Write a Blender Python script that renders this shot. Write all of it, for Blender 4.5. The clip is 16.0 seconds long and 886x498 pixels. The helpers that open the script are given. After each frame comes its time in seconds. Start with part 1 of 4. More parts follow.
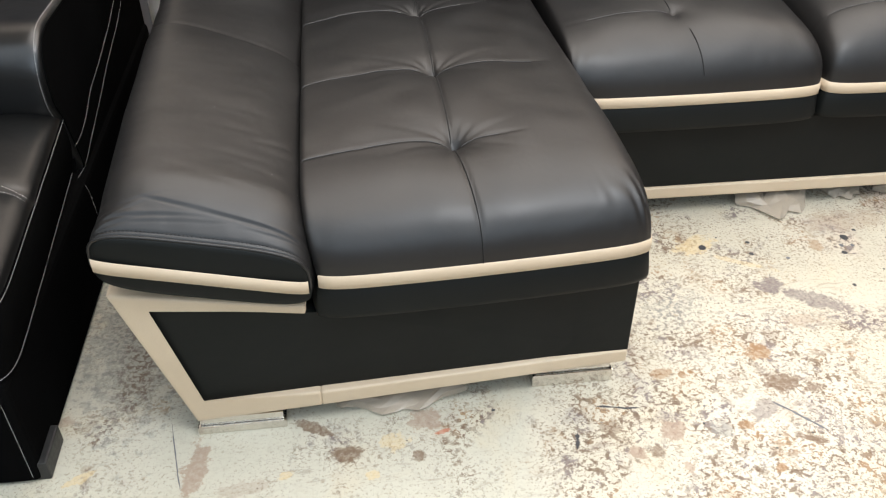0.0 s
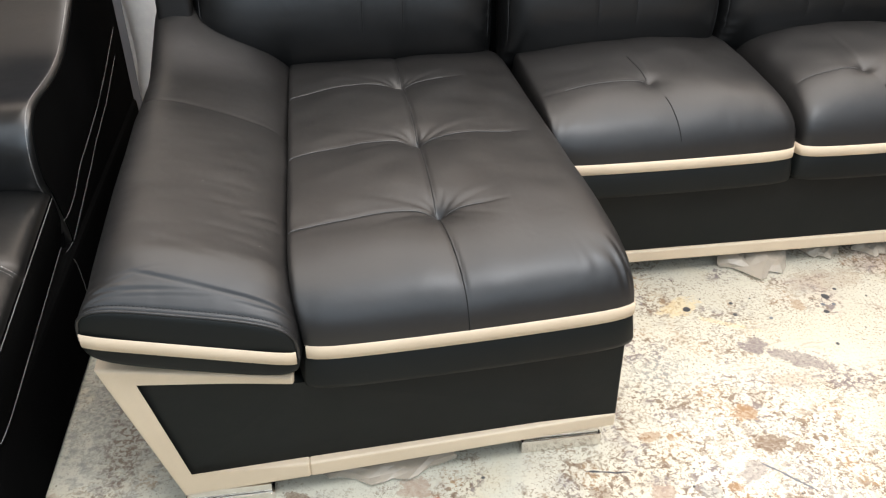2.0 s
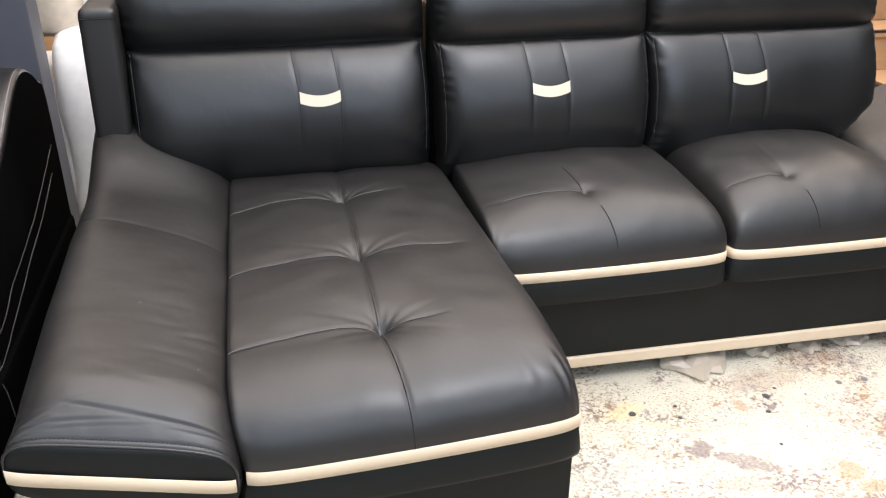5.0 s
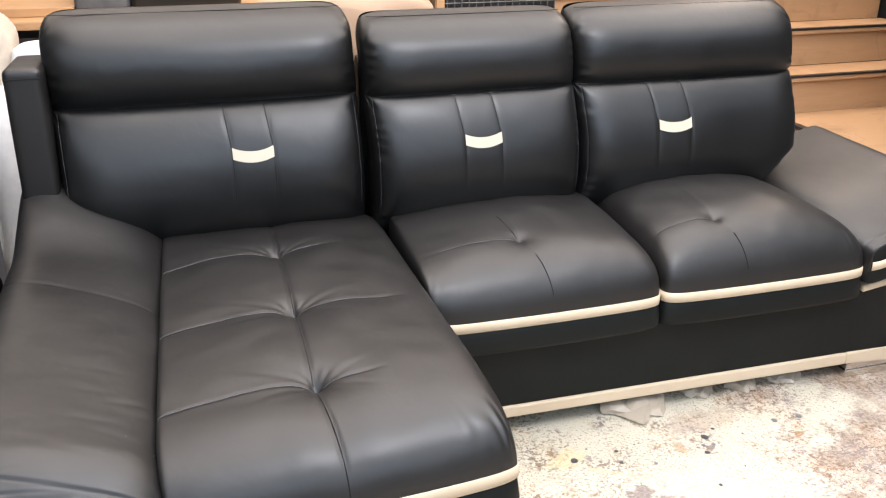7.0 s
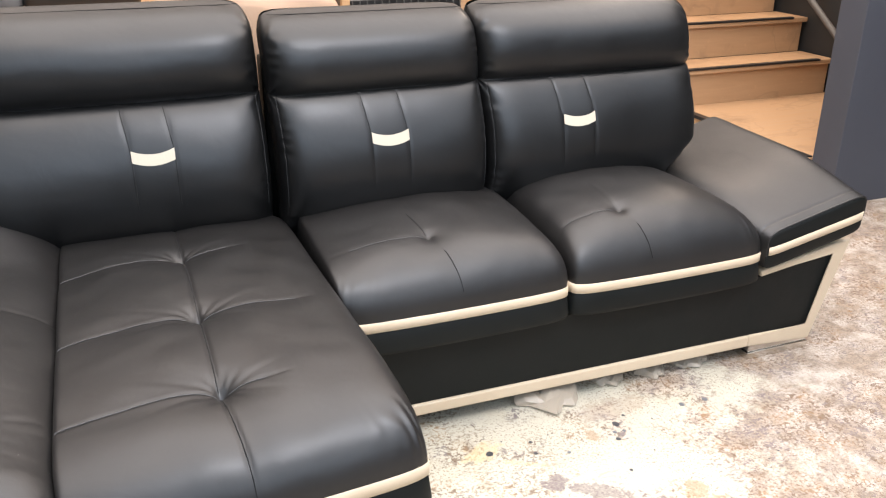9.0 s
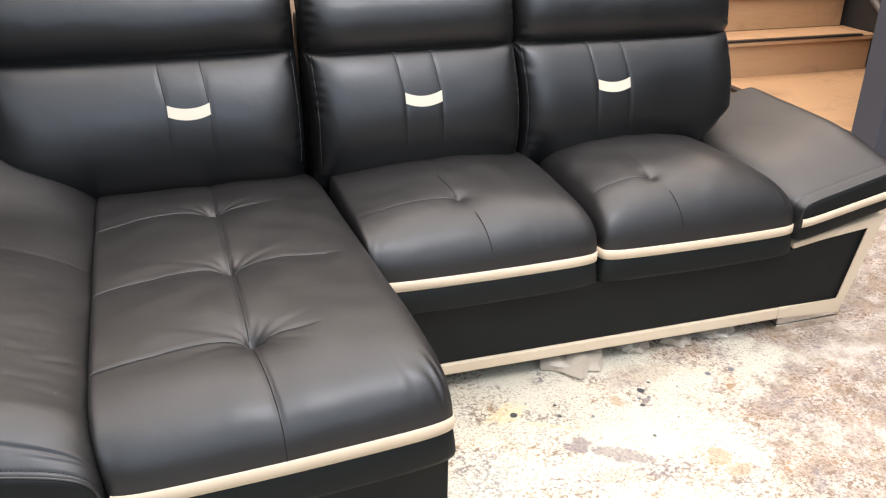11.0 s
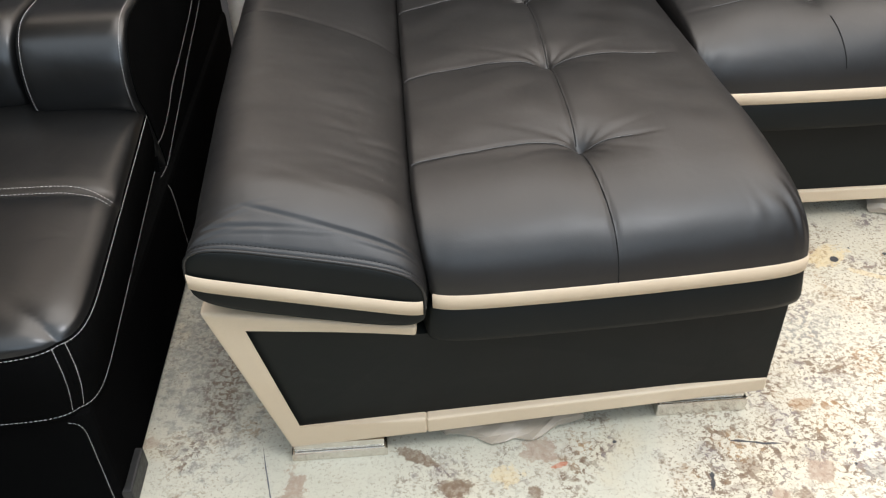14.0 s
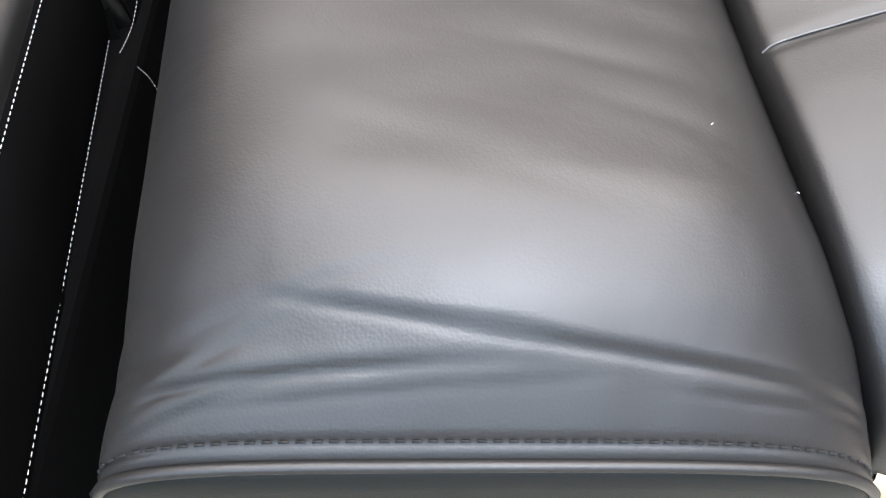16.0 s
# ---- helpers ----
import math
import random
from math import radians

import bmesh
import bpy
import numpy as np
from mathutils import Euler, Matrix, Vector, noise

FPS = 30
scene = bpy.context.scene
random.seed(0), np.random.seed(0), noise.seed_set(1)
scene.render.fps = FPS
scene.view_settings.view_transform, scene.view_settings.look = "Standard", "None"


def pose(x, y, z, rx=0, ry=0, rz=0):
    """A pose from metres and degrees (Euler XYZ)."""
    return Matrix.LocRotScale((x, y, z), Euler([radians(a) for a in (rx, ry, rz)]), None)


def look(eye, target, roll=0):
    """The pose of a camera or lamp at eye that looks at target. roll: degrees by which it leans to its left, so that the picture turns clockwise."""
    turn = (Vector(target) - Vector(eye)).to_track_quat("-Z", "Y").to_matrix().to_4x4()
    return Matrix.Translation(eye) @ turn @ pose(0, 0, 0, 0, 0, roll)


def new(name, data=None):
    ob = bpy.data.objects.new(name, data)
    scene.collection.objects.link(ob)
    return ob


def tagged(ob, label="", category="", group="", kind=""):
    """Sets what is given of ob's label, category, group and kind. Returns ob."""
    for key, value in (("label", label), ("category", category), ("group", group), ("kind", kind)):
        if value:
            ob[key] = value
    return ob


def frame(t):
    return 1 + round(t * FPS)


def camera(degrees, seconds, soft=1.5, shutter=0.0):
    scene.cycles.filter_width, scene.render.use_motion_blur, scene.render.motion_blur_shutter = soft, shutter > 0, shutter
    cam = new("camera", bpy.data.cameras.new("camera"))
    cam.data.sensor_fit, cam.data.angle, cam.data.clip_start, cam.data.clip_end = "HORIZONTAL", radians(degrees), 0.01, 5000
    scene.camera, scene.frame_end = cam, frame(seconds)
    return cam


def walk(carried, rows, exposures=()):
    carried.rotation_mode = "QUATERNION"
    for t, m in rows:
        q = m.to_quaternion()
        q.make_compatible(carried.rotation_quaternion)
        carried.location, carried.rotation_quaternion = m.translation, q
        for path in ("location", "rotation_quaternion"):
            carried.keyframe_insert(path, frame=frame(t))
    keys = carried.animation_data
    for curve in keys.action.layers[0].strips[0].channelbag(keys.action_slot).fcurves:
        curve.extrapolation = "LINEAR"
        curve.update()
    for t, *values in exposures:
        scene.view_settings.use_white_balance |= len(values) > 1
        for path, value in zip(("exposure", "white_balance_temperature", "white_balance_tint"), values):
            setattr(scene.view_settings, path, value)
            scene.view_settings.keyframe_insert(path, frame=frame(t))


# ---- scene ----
cam = camera(55.0, 16.0, 1.2)
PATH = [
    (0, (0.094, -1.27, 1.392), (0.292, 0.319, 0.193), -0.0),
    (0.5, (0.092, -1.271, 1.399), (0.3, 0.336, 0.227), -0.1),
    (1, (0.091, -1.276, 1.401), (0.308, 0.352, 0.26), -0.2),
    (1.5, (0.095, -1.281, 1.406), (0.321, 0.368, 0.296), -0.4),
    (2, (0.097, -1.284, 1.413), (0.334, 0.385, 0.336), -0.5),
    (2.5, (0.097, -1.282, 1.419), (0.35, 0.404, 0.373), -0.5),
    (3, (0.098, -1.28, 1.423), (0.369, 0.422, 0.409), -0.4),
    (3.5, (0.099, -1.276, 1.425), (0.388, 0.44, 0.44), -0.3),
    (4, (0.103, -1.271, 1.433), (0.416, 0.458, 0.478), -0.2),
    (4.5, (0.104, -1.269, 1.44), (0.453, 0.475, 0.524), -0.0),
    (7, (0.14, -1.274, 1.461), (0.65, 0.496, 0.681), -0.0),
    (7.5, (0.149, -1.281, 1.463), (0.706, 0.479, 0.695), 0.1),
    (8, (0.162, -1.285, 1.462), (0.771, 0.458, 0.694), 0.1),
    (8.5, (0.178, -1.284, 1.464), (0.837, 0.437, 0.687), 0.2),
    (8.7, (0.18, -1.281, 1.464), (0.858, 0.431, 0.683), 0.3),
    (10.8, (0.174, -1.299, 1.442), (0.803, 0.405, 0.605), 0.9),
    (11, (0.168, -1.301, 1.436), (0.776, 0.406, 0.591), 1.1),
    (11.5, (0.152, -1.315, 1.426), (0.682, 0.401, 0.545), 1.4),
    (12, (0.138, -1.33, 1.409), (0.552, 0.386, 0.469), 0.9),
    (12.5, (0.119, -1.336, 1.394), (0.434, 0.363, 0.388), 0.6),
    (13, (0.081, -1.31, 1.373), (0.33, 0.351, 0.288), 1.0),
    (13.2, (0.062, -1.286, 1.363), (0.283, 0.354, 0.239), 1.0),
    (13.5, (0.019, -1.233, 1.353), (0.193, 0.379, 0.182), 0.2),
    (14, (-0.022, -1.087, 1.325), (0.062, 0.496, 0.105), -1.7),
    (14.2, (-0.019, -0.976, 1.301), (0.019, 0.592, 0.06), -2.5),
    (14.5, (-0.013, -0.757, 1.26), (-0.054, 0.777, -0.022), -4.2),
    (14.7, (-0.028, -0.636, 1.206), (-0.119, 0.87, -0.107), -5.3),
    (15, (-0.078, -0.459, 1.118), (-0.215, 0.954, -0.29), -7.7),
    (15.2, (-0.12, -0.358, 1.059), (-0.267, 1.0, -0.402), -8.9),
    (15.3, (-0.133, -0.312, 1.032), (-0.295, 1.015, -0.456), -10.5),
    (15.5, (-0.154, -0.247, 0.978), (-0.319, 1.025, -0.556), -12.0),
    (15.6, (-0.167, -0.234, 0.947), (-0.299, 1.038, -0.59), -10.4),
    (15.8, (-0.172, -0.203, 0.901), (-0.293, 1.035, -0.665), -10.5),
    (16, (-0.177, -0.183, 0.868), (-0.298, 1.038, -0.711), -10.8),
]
EXPOSURES = [(0, -0.25, 6500, 10), (1.5, -0.1, 6500, 10), (2.5, 0.0, 6450, 12), (3.5, 0.2, 6400, 14), (8.0, 0.2, 6400, 14), (12.0, 0.12, 6400, 14), (13.0, -0.08, 6500, 10), (13.5, -0.18, 6500, 10), (14.0, -0.25, 6450, 10), (14.5, 0.34, 6280, 10), (15.0, 0.72, 6130, 12), (15.5, 0.9, 6060, 12), (16.0, 1.1, 6060, 12)]
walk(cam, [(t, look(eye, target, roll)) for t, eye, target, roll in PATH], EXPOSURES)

# ---- light ----
def make_world():
    w = bpy.data.worlds.new("world")
    w.use_nodes = True
    scene.world = w
    bg = w.node_tree.nodes["Background"]
    bg.inputs[0].default_value = (0.75, 0.85, 1.0, 1)
    bg.inputs[1].default_value = 0.3


def area_lamp(name, eye, target, sx, sy, power, colour):
    d = bpy.data.lights.new(name, "AREA")
    d.shape, d.size, d.size_y, d.energy, d.color = "RECTANGLE", sx, sy, power, colour
    ob = new(name, d)
    ob.matrix_world = look(eye, target)
    return ob


make_world()
WARM = (1.0, 0.83, 0.66)
# daylight: the high window band behind the camera and the skylight in the workshop's ceiling
area_lamp("window_daylight", (0.6, -4.9, 2.75), (0.6, 0.0, 2.2), 4.6, 1.0, 85, (0.70, 0.85, 1.0))
area_lamp("skylight", (0.8, -2.5, 3.39), (0.8, -2.5, 0.0), 8.6, 4.2, 255, (0.78, 0.89, 1.0))
# the bright lamp panel over the free floor before the sofa
area_lamp("lamp_panel", (1.25, -1.1, 3.37), (1.25, -1.1, 0.0), 1.2, 0.9, 85, (0.97, 0.98, 1.0))
# the lit ceiling panels over the sofa, and the warmer ones over the store and the stairs
area_lamp("ceiling_panel", (1.6, 0.95, 3.38), (1.6, 0.95, 0.0), 5.0, 2.6, 225, (1.0, 0.94, 0.885))
area_lamp("store_light", (1.0, 4.4, 3.39), (1.0, 4.4, 0.0), 7.0, 4.8, 185, (1.0, 0.86, 0.74))
area_lamp("stair_light", (4.1, 3.2, 3.3), (4.1, 3.2, 0.0), 1.2, 1.2, 42, WARM)


# ---- materials ----
class Mat:
    def __init__(self, name):
        self.m = bpy.data.materials.new(name)
        self.m.use_nodes = True
        self.t = self.m.node_tree
        self.b = self.t.nodes["Principled BSDF"]
        self.coord = self.t.nodes.new("ShaderNodeTexCoord").outputs["Object"]

    def node(self, kind, **kw):
        n = self.t.nodes.new(kind)
        for k, v in kw.items():
            if k == "op":
                n.operation = v
            elif k == "blend":
                n.blend_type = v
            elif k == "data":
                n.data_type = v
        return n

    def link(self, a, b):
        if isinstance(a, (int, float)):
            b.default_value = a
        elif isinstance(a, tuple):
            b.default_value = a
        else:
            self.t.links.new(a, b)

    def noise(self, scale, detail=3.0, rough=0.55, vec=None, distort=0.0):
        n = self.node("ShaderNodeTexNoise")
        n.inputs["Scale"].default_value, n.inputs["Detail"].default_value = scale, detail
        n.inputs["Roughness"].default_value, n.inputs["Distortion"].default_value = rough, distort
        self.link(vec or self.coord, n.inputs["Vector"])
        return n.outputs["Fac"]

    def voronoi(self, scale, vec=None, feature="F1"):
        n = self.node("ShaderNodeTexVoronoi")
        n.feature = feature
        n.inputs["Scale"].default_value = scale
        self.link(vec or self.coord, n.inputs["Vector"])
        return n.outputs["Distance"]

    def stretch(self, sx, sy, sz):
        n = self.node("ShaderNodeVectorMath", op="MULTIPLY")
        self.link(self.coord, n.inputs[0])
        n.inputs[1].default_value = (sx, sy, sz)
        return n.outputs[0]

    def ramp(self, fac, lo, hi, a=0.0, b=1.0):
        n = self.node("ShaderNodeMapRange")
        n.inputs[1].default_value, n.inputs[2].default_value = lo, hi
        n.inputs[3].default_value, n.inputs[4].default_value = a, b
        self.link(fac, n.inputs[0])
        return n.outputs[0]

    def math(self, op, a, b=0.0):
        n = self.node("ShaderNodeMath", op=op)
        self.link(a, n.inputs[0])
        self.link(b, n.inputs[1])
        return n.outputs[0]

    def mix(self, fac, a, b, blend="MIX"):
        n = self.node("ShaderNodeMix", data="RGBA", blend=blend)
        self.link(fac, n.inputs["Factor"])
        self.link((*a, 1) if isinstance(a, tuple) else a, n.inputs[6])
        self.link((*b, 1) if isinstance(b, tuple) else b, n.inputs[7])
        return n.outputs[2]

    def bump(self, height, strength, dist, under=None):
        n = self.node("ShaderNodeBump")
        n.inputs["Strength"].default_value, n.inputs["Distance"].default_value = strength, dist
        self.link(height, n.inputs["Height"])
        if under is not None:
            self.link(under, n.inputs["Normal"])
        return n.outputs[0]

    def done(self, colour=None, rough=None, normal=None, metal=None, **kw):
        for key, v in (("Base Color", colour), ("Roughness", rough), ("Normal", normal), ("Metallic", metal)):
            if v is not None:
                self.link((*v, 1) if isinstance(v, tuple) else v, self.b.inputs[key])
        for key, v in kw.items():
            self.b.inputs[key.replace("_", " ")].default_value = v
        return self.m


def leather(name, dark, light, rough=(0.36, 0.46), grain=620.0, gloss=0.5, relief=0.12):
    m = Mat(name)
    n = m.noise(4.0, 4)
    fine = m.voronoi(grain)
    pores = m.noise(grain * 1.6, 2)
    crease = m.noise(38.0, 4, 0.6, distort=0.6)
    slack = m.noise(11.0, 3, 0.5, distort=0.4)
    col = m.mix(m.ramp(n, 0.35, 0.7), dark, light)
    col = m.mix(m.ramp(pores, 0.55, 0.75, 0.0, 0.35), col, tuple(c * 0.6 for c in dark))
    r = m.ramp(m.noise(9.0, 3), 0.3, 0.7, rough[0], rough[1])
    nb = m.bump(slack, 0.16, 0.010)
    nb = m.bump(crease, 0.25 * relief, 0.004, nb)
    nb = m.bump(fine, relief, 0.0006, nb)
    return m.done(col, r, nb, Specular_IOR_Level=gloss)


BLACK = leather("black_leather", (0.0086, 0.0079, 0.0075), (0.0114, 0.0106, 0.0101), (0.40, 0.48), gloss=0.52)
# the seats' leather again, darker: the backs' shade is in its colour
BACK_SHADED_BLACK = leather("black_leather_back_shaded", (0.0045, 0.0045, 0.0045), (0.0065, 0.0065, 0.0065), (0.345, 0.41), gloss=0.5, relief=0.08)
# same leather for upright faces, with their shade and greenish reflection in its colour
SIDE_SHADED_BLACK = leather("black_leather_side_shaded", (0.0058, 0.0069, 0.0064), (0.0074, 0.0085, 0.0079), (0.46, 0.56), 700, 0.18)
CHAIR_BLACK = leather("glossy_black_leather", (0.004, 0.004, 0.004), (0.006, 0.006, 0.0058), (0.29, 0.36), 560, 0.65, 0.06)
CHAIR_SIDE = leather("matt_black_leather", (0.003, 0.003, 0.003), (0.0042, 0.0042, 0.0042), (0.6, 0.7), 560, 0.0)
BEIGE = leather("beige_leather", (0.55, 0.435, 0.305), (0.61, 0.495, 0.355), (0.42, 0.52), 600)
CREAM = leather("cream_leather", (0.50, 0.44, 0.345), (0.55, 0.485, 0.385), (0.55, 0.65), 600, 0.3)
TAN = leather("tan_leather", (0.33, 0.215, 0.14), (0.39, 0.265, 0.18), (0.5, 0.6), 300, 0.3)


def plain(name, a, b, rough=0.6, scale=12.0, metal=0.0, bump=0.0):
    m = Mat(name)
    n = m.noise(scale, 4)
    nb = m.bump(m.noise(scale * 9, 3), bump, 0.002) if bump else None
    return m.done(m.mix(m.ramp(n, 0.3, 0.7), a, b), m.ramp(m.noise(scale * 2, 2), 0.3, 0.7, rough * 0.85, min(1, rough * 1.15)), nb, metal)


# black stitches, and black lines for the shade in the seam grooves
SHADOW_THREAD = plain("black_thread_and_seam_shade", (0.002, 0.002, 0.002), (0.004, 0.004, 0.004), 0.9, 200)
# grey line for the highlight along the back cushions' side piping
PIPING_GLINT = plain("grey_piping_glint", (0.03, 0.03, 0.032), (0.05, 0.05, 0.05), 0.7, 200)
# pale line for the highlight on the seats' cross seams
SEAM_GLINT = plain("pale_seam_glint", (0.085, 0.085, 0.085), (0.12, 0.12, 0.12), 0.7, 200)
WHITE_THREAD = plain("white_thread", (0.50, 0.49, 0.47), (0.60, 0.58, 0.56), 0.7, 200)
CHROME = plain("brushed_chrome", (0.66, 0.63, 0.58), (0.75, 0.72, 0.67), 0.22, 60, 1.0)
GREY_WALL = plain("grey_wall_paint", (0.046, 0.049, 0.062), (0.058, 0.062, 0.076), 0.6, 1.6, 0, 0.15)
PALE_WALL = plain("workshop_wall_paint", (0.20, 0.20, 0.195), (0.26, 0.26, 0.25), 0.7, 1.2, 0, 0.1)
CEILING = plain("ceiling_board", (0.34, 0.32, 0.29), (0.42, 0.39, 0.36), 0.8, 1.0, 0, 0.1)
DARK_WALL = plain("dark_stair_wall", (0.013, 0.014, 0.014), (0.022, 0.022, 0.022), 0.6, 2.0, 0, 0.1)
WHITE_CLOTH = plain("white_cotton_cover", (0.72, 0.71, 0.70), (0.80, 0.79, 0.77), 0.85, 30, 0, 0.3)
BEIGE_CLOTH = plain("beige_fabric", (0.42, 0.36, 0.29), (0.50, 0.44, 0.36), 0.9, 40, 0, 0.5)
DARK_METAL = plain("dark_nosing", (0.012, 0.011, 0.011), (0.03, 0.028, 0.027), 0.35, 40)
STEEL = plain("rail_steel", (0.10, 0.095, 0.09), (0.14, 0.13, 0.12), 0.6, 30, 0.3)
DRIP = plain("dried_black_paint", (0.03, 0.03, 0.034), (0.06, 0.058, 0.06), 0.5, 80)
GREY_DRIP = plain("dried_grey_paint", (0.10, 0.10, 0.11), (0.16, 0.16, 0.17), 0.5, 80)
RUBBER_BLACK = plain("black_plastic", (0.012, 0.012, 0.012), (0.02, 0.02, 0.02), 0.5, 50)


def wood_material(name, a, b, stain):
    m = Mat(name)
    v = m.stretch(1.2, 14.0, 14.0)
    g = m.noise(3.0, 5, 0.6, v, 0.4)
    col = m.mix(m.ramp(g, 0.1, 0.9), a, b)
    blot = m.noise(2.6, 5, 0.65)
    col = m.mix(m.ramp(blot, 0.56, 0.72, 0, 0.6), col, stain)
    ring = m.ramp(m.math("ABSOLUTE", m.math("SUBTRACT", m.noise(1.9, 3, 0.5, None, 0.8), 0.53)), 0.002, 0.016, 0.26, 0.0)
    col = m.mix(ring, col, stain)
    scuff = m.noise(30, 4, 0.7)
    col = m.mix(m.ramp(scuff, 0.62, 0.75, 0, 0.4), col, tuple(min(1, c * 1.3) for c in b))
    return m.done(col, m.ramp(g, 0.3, 0.7, 0.45, 0.62), m.bump(g, 0.15, 0.002))


PLY = wood_material("stained_plywood", (0.40, 0.24, 0.125), (0.50, 0.315, 0.175), (0.25, 0.15, 0.085))
DESK_WOOD = wood_material("oak_veneer", (0.42, 0.24, 0.11), (0.52, 0.31, 0.15), (0.36, 0.20, 0.09))


RUST, UMBER, MAUVE, ROSE = (0.29, 0.165, 0.075), (0.16, 0.10, 0.06), (0.15, 0.115, 0.115), (0.31, 0.215, 0.155)
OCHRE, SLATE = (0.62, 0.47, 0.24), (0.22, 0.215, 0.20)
# stains on the floor and one patch of painted shade: x, y, half length, half width, turn, strength, colour
STAINS_AND_SHADE = [
    (-0.266, -0.10, 0.075, 0.026, 1.5, 0.8, ROSE), (0.036, -0.102, 0.036, 0.024, 0.2, 0.9, UMBER), (0.187, -0.123, 0.017, 0.014, 0.0, 0.85, UMBER),
    (0.21, -0.027, 0.042, 0.030, 0.2, 0.75, ROSE), (-0.032, -0.020, 0.050, 0.014, -0.5, 0.85, UMBER), (0.139, -0.081, 0.030, 0.024, 0.0, 0.5, OCHRE),
    (-0.553, 0.059, 0.016, 0.018, 0.0, 0.6, ROSE), (-0.496, -0.10, 0.034, 0.012, 0.5, 0.6, OCHRE), (0.239, -0.067, 0.018, 0.006, 0.3, 0.8, (0.45, 0.14, 0.07)),
    (-0.085, -0.143, 0.020, 0.010, 0.4, 0.6, OCHRE), (0.091, -0.161, 0.016, 0.012, 0.0, 0.6, OCHRE), (-0.17, -0.165, 0.05, 0.02, 0.1, 0.35, ROSE),
    # first oval, over the gap by the armchair: grime with painted shade
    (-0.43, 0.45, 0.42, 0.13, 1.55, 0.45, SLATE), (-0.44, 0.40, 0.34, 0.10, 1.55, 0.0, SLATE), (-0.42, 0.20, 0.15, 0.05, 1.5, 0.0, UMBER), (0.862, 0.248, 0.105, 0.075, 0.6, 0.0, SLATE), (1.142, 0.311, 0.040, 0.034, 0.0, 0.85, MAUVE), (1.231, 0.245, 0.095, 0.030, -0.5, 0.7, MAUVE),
    (1.013, 0.084, 0.036, 0.026, 0.0, 0.9, RUST), (1.022, -0.017, 0.038, 0.030, 0.3, 0.9, UMBER), (1.083, -0.041, 0.030, 0.014, 0.0, 0.8, UMBER),
    (0.951, -0.088, 0.045, 0.022, 0.6, 0.6, MAUVE), (0.731, -0.123, 0.028, 0.030, 0.0, 0.8, ROSE), (0.886, -0.127, 0.020, 0.013, 0.0, 0.85, RUST),
    (1.016, -0.181, 0.030, 0.012, -0.4, 0.9, UMBER), (0.640, -0.173, 0.018, 0.014, 0.0, 0.8, ROSE), (0.681, -0.174, 0.018, 0.016, 0.0, 0.8, UMBER),
    (0.837, -0.134, 0.024, 0.022, 0.0, 0.6, SLATE), (0.915, -0.247, 0.016, 0.012, 0.0, 0.9, RUST), (0.733, -0.222, 0.018, 0.014, 0.0, 0.7, ROSE),
    (0.758, 0.042, 0.032, 0.016, 0.2, 0.7, RUST), (1.005, 0.506, 0.060, 0.038, 0.3, 0.55, OCHRE), (1.10, 0.42, 0.10, 0.010, -0.5, 0.45, OCHRE),
    (1.164, 0.178, 0.055, 0.020, 0.0, 0.45, ROSE), (1.311, 0.154, 0.085, 0.040, -0.2, 0.0, MAUVE), (1.474, 0.160, 0.040, 0.034, 0.3, 0.65, RUST),
    (1.493, 0.096, 0.045, 0.026, 0.3, 0.6, RUST), (1.47, 0.57, 0.13, 0.05, 0.1, 0.4, ROSE), (1.34, 0.47, 0.018, 0.030, 0.0, 0.6, RUST), (0.60, -0.10, 0.03, 0.02, 0.3, 0.6, UMBER),
]


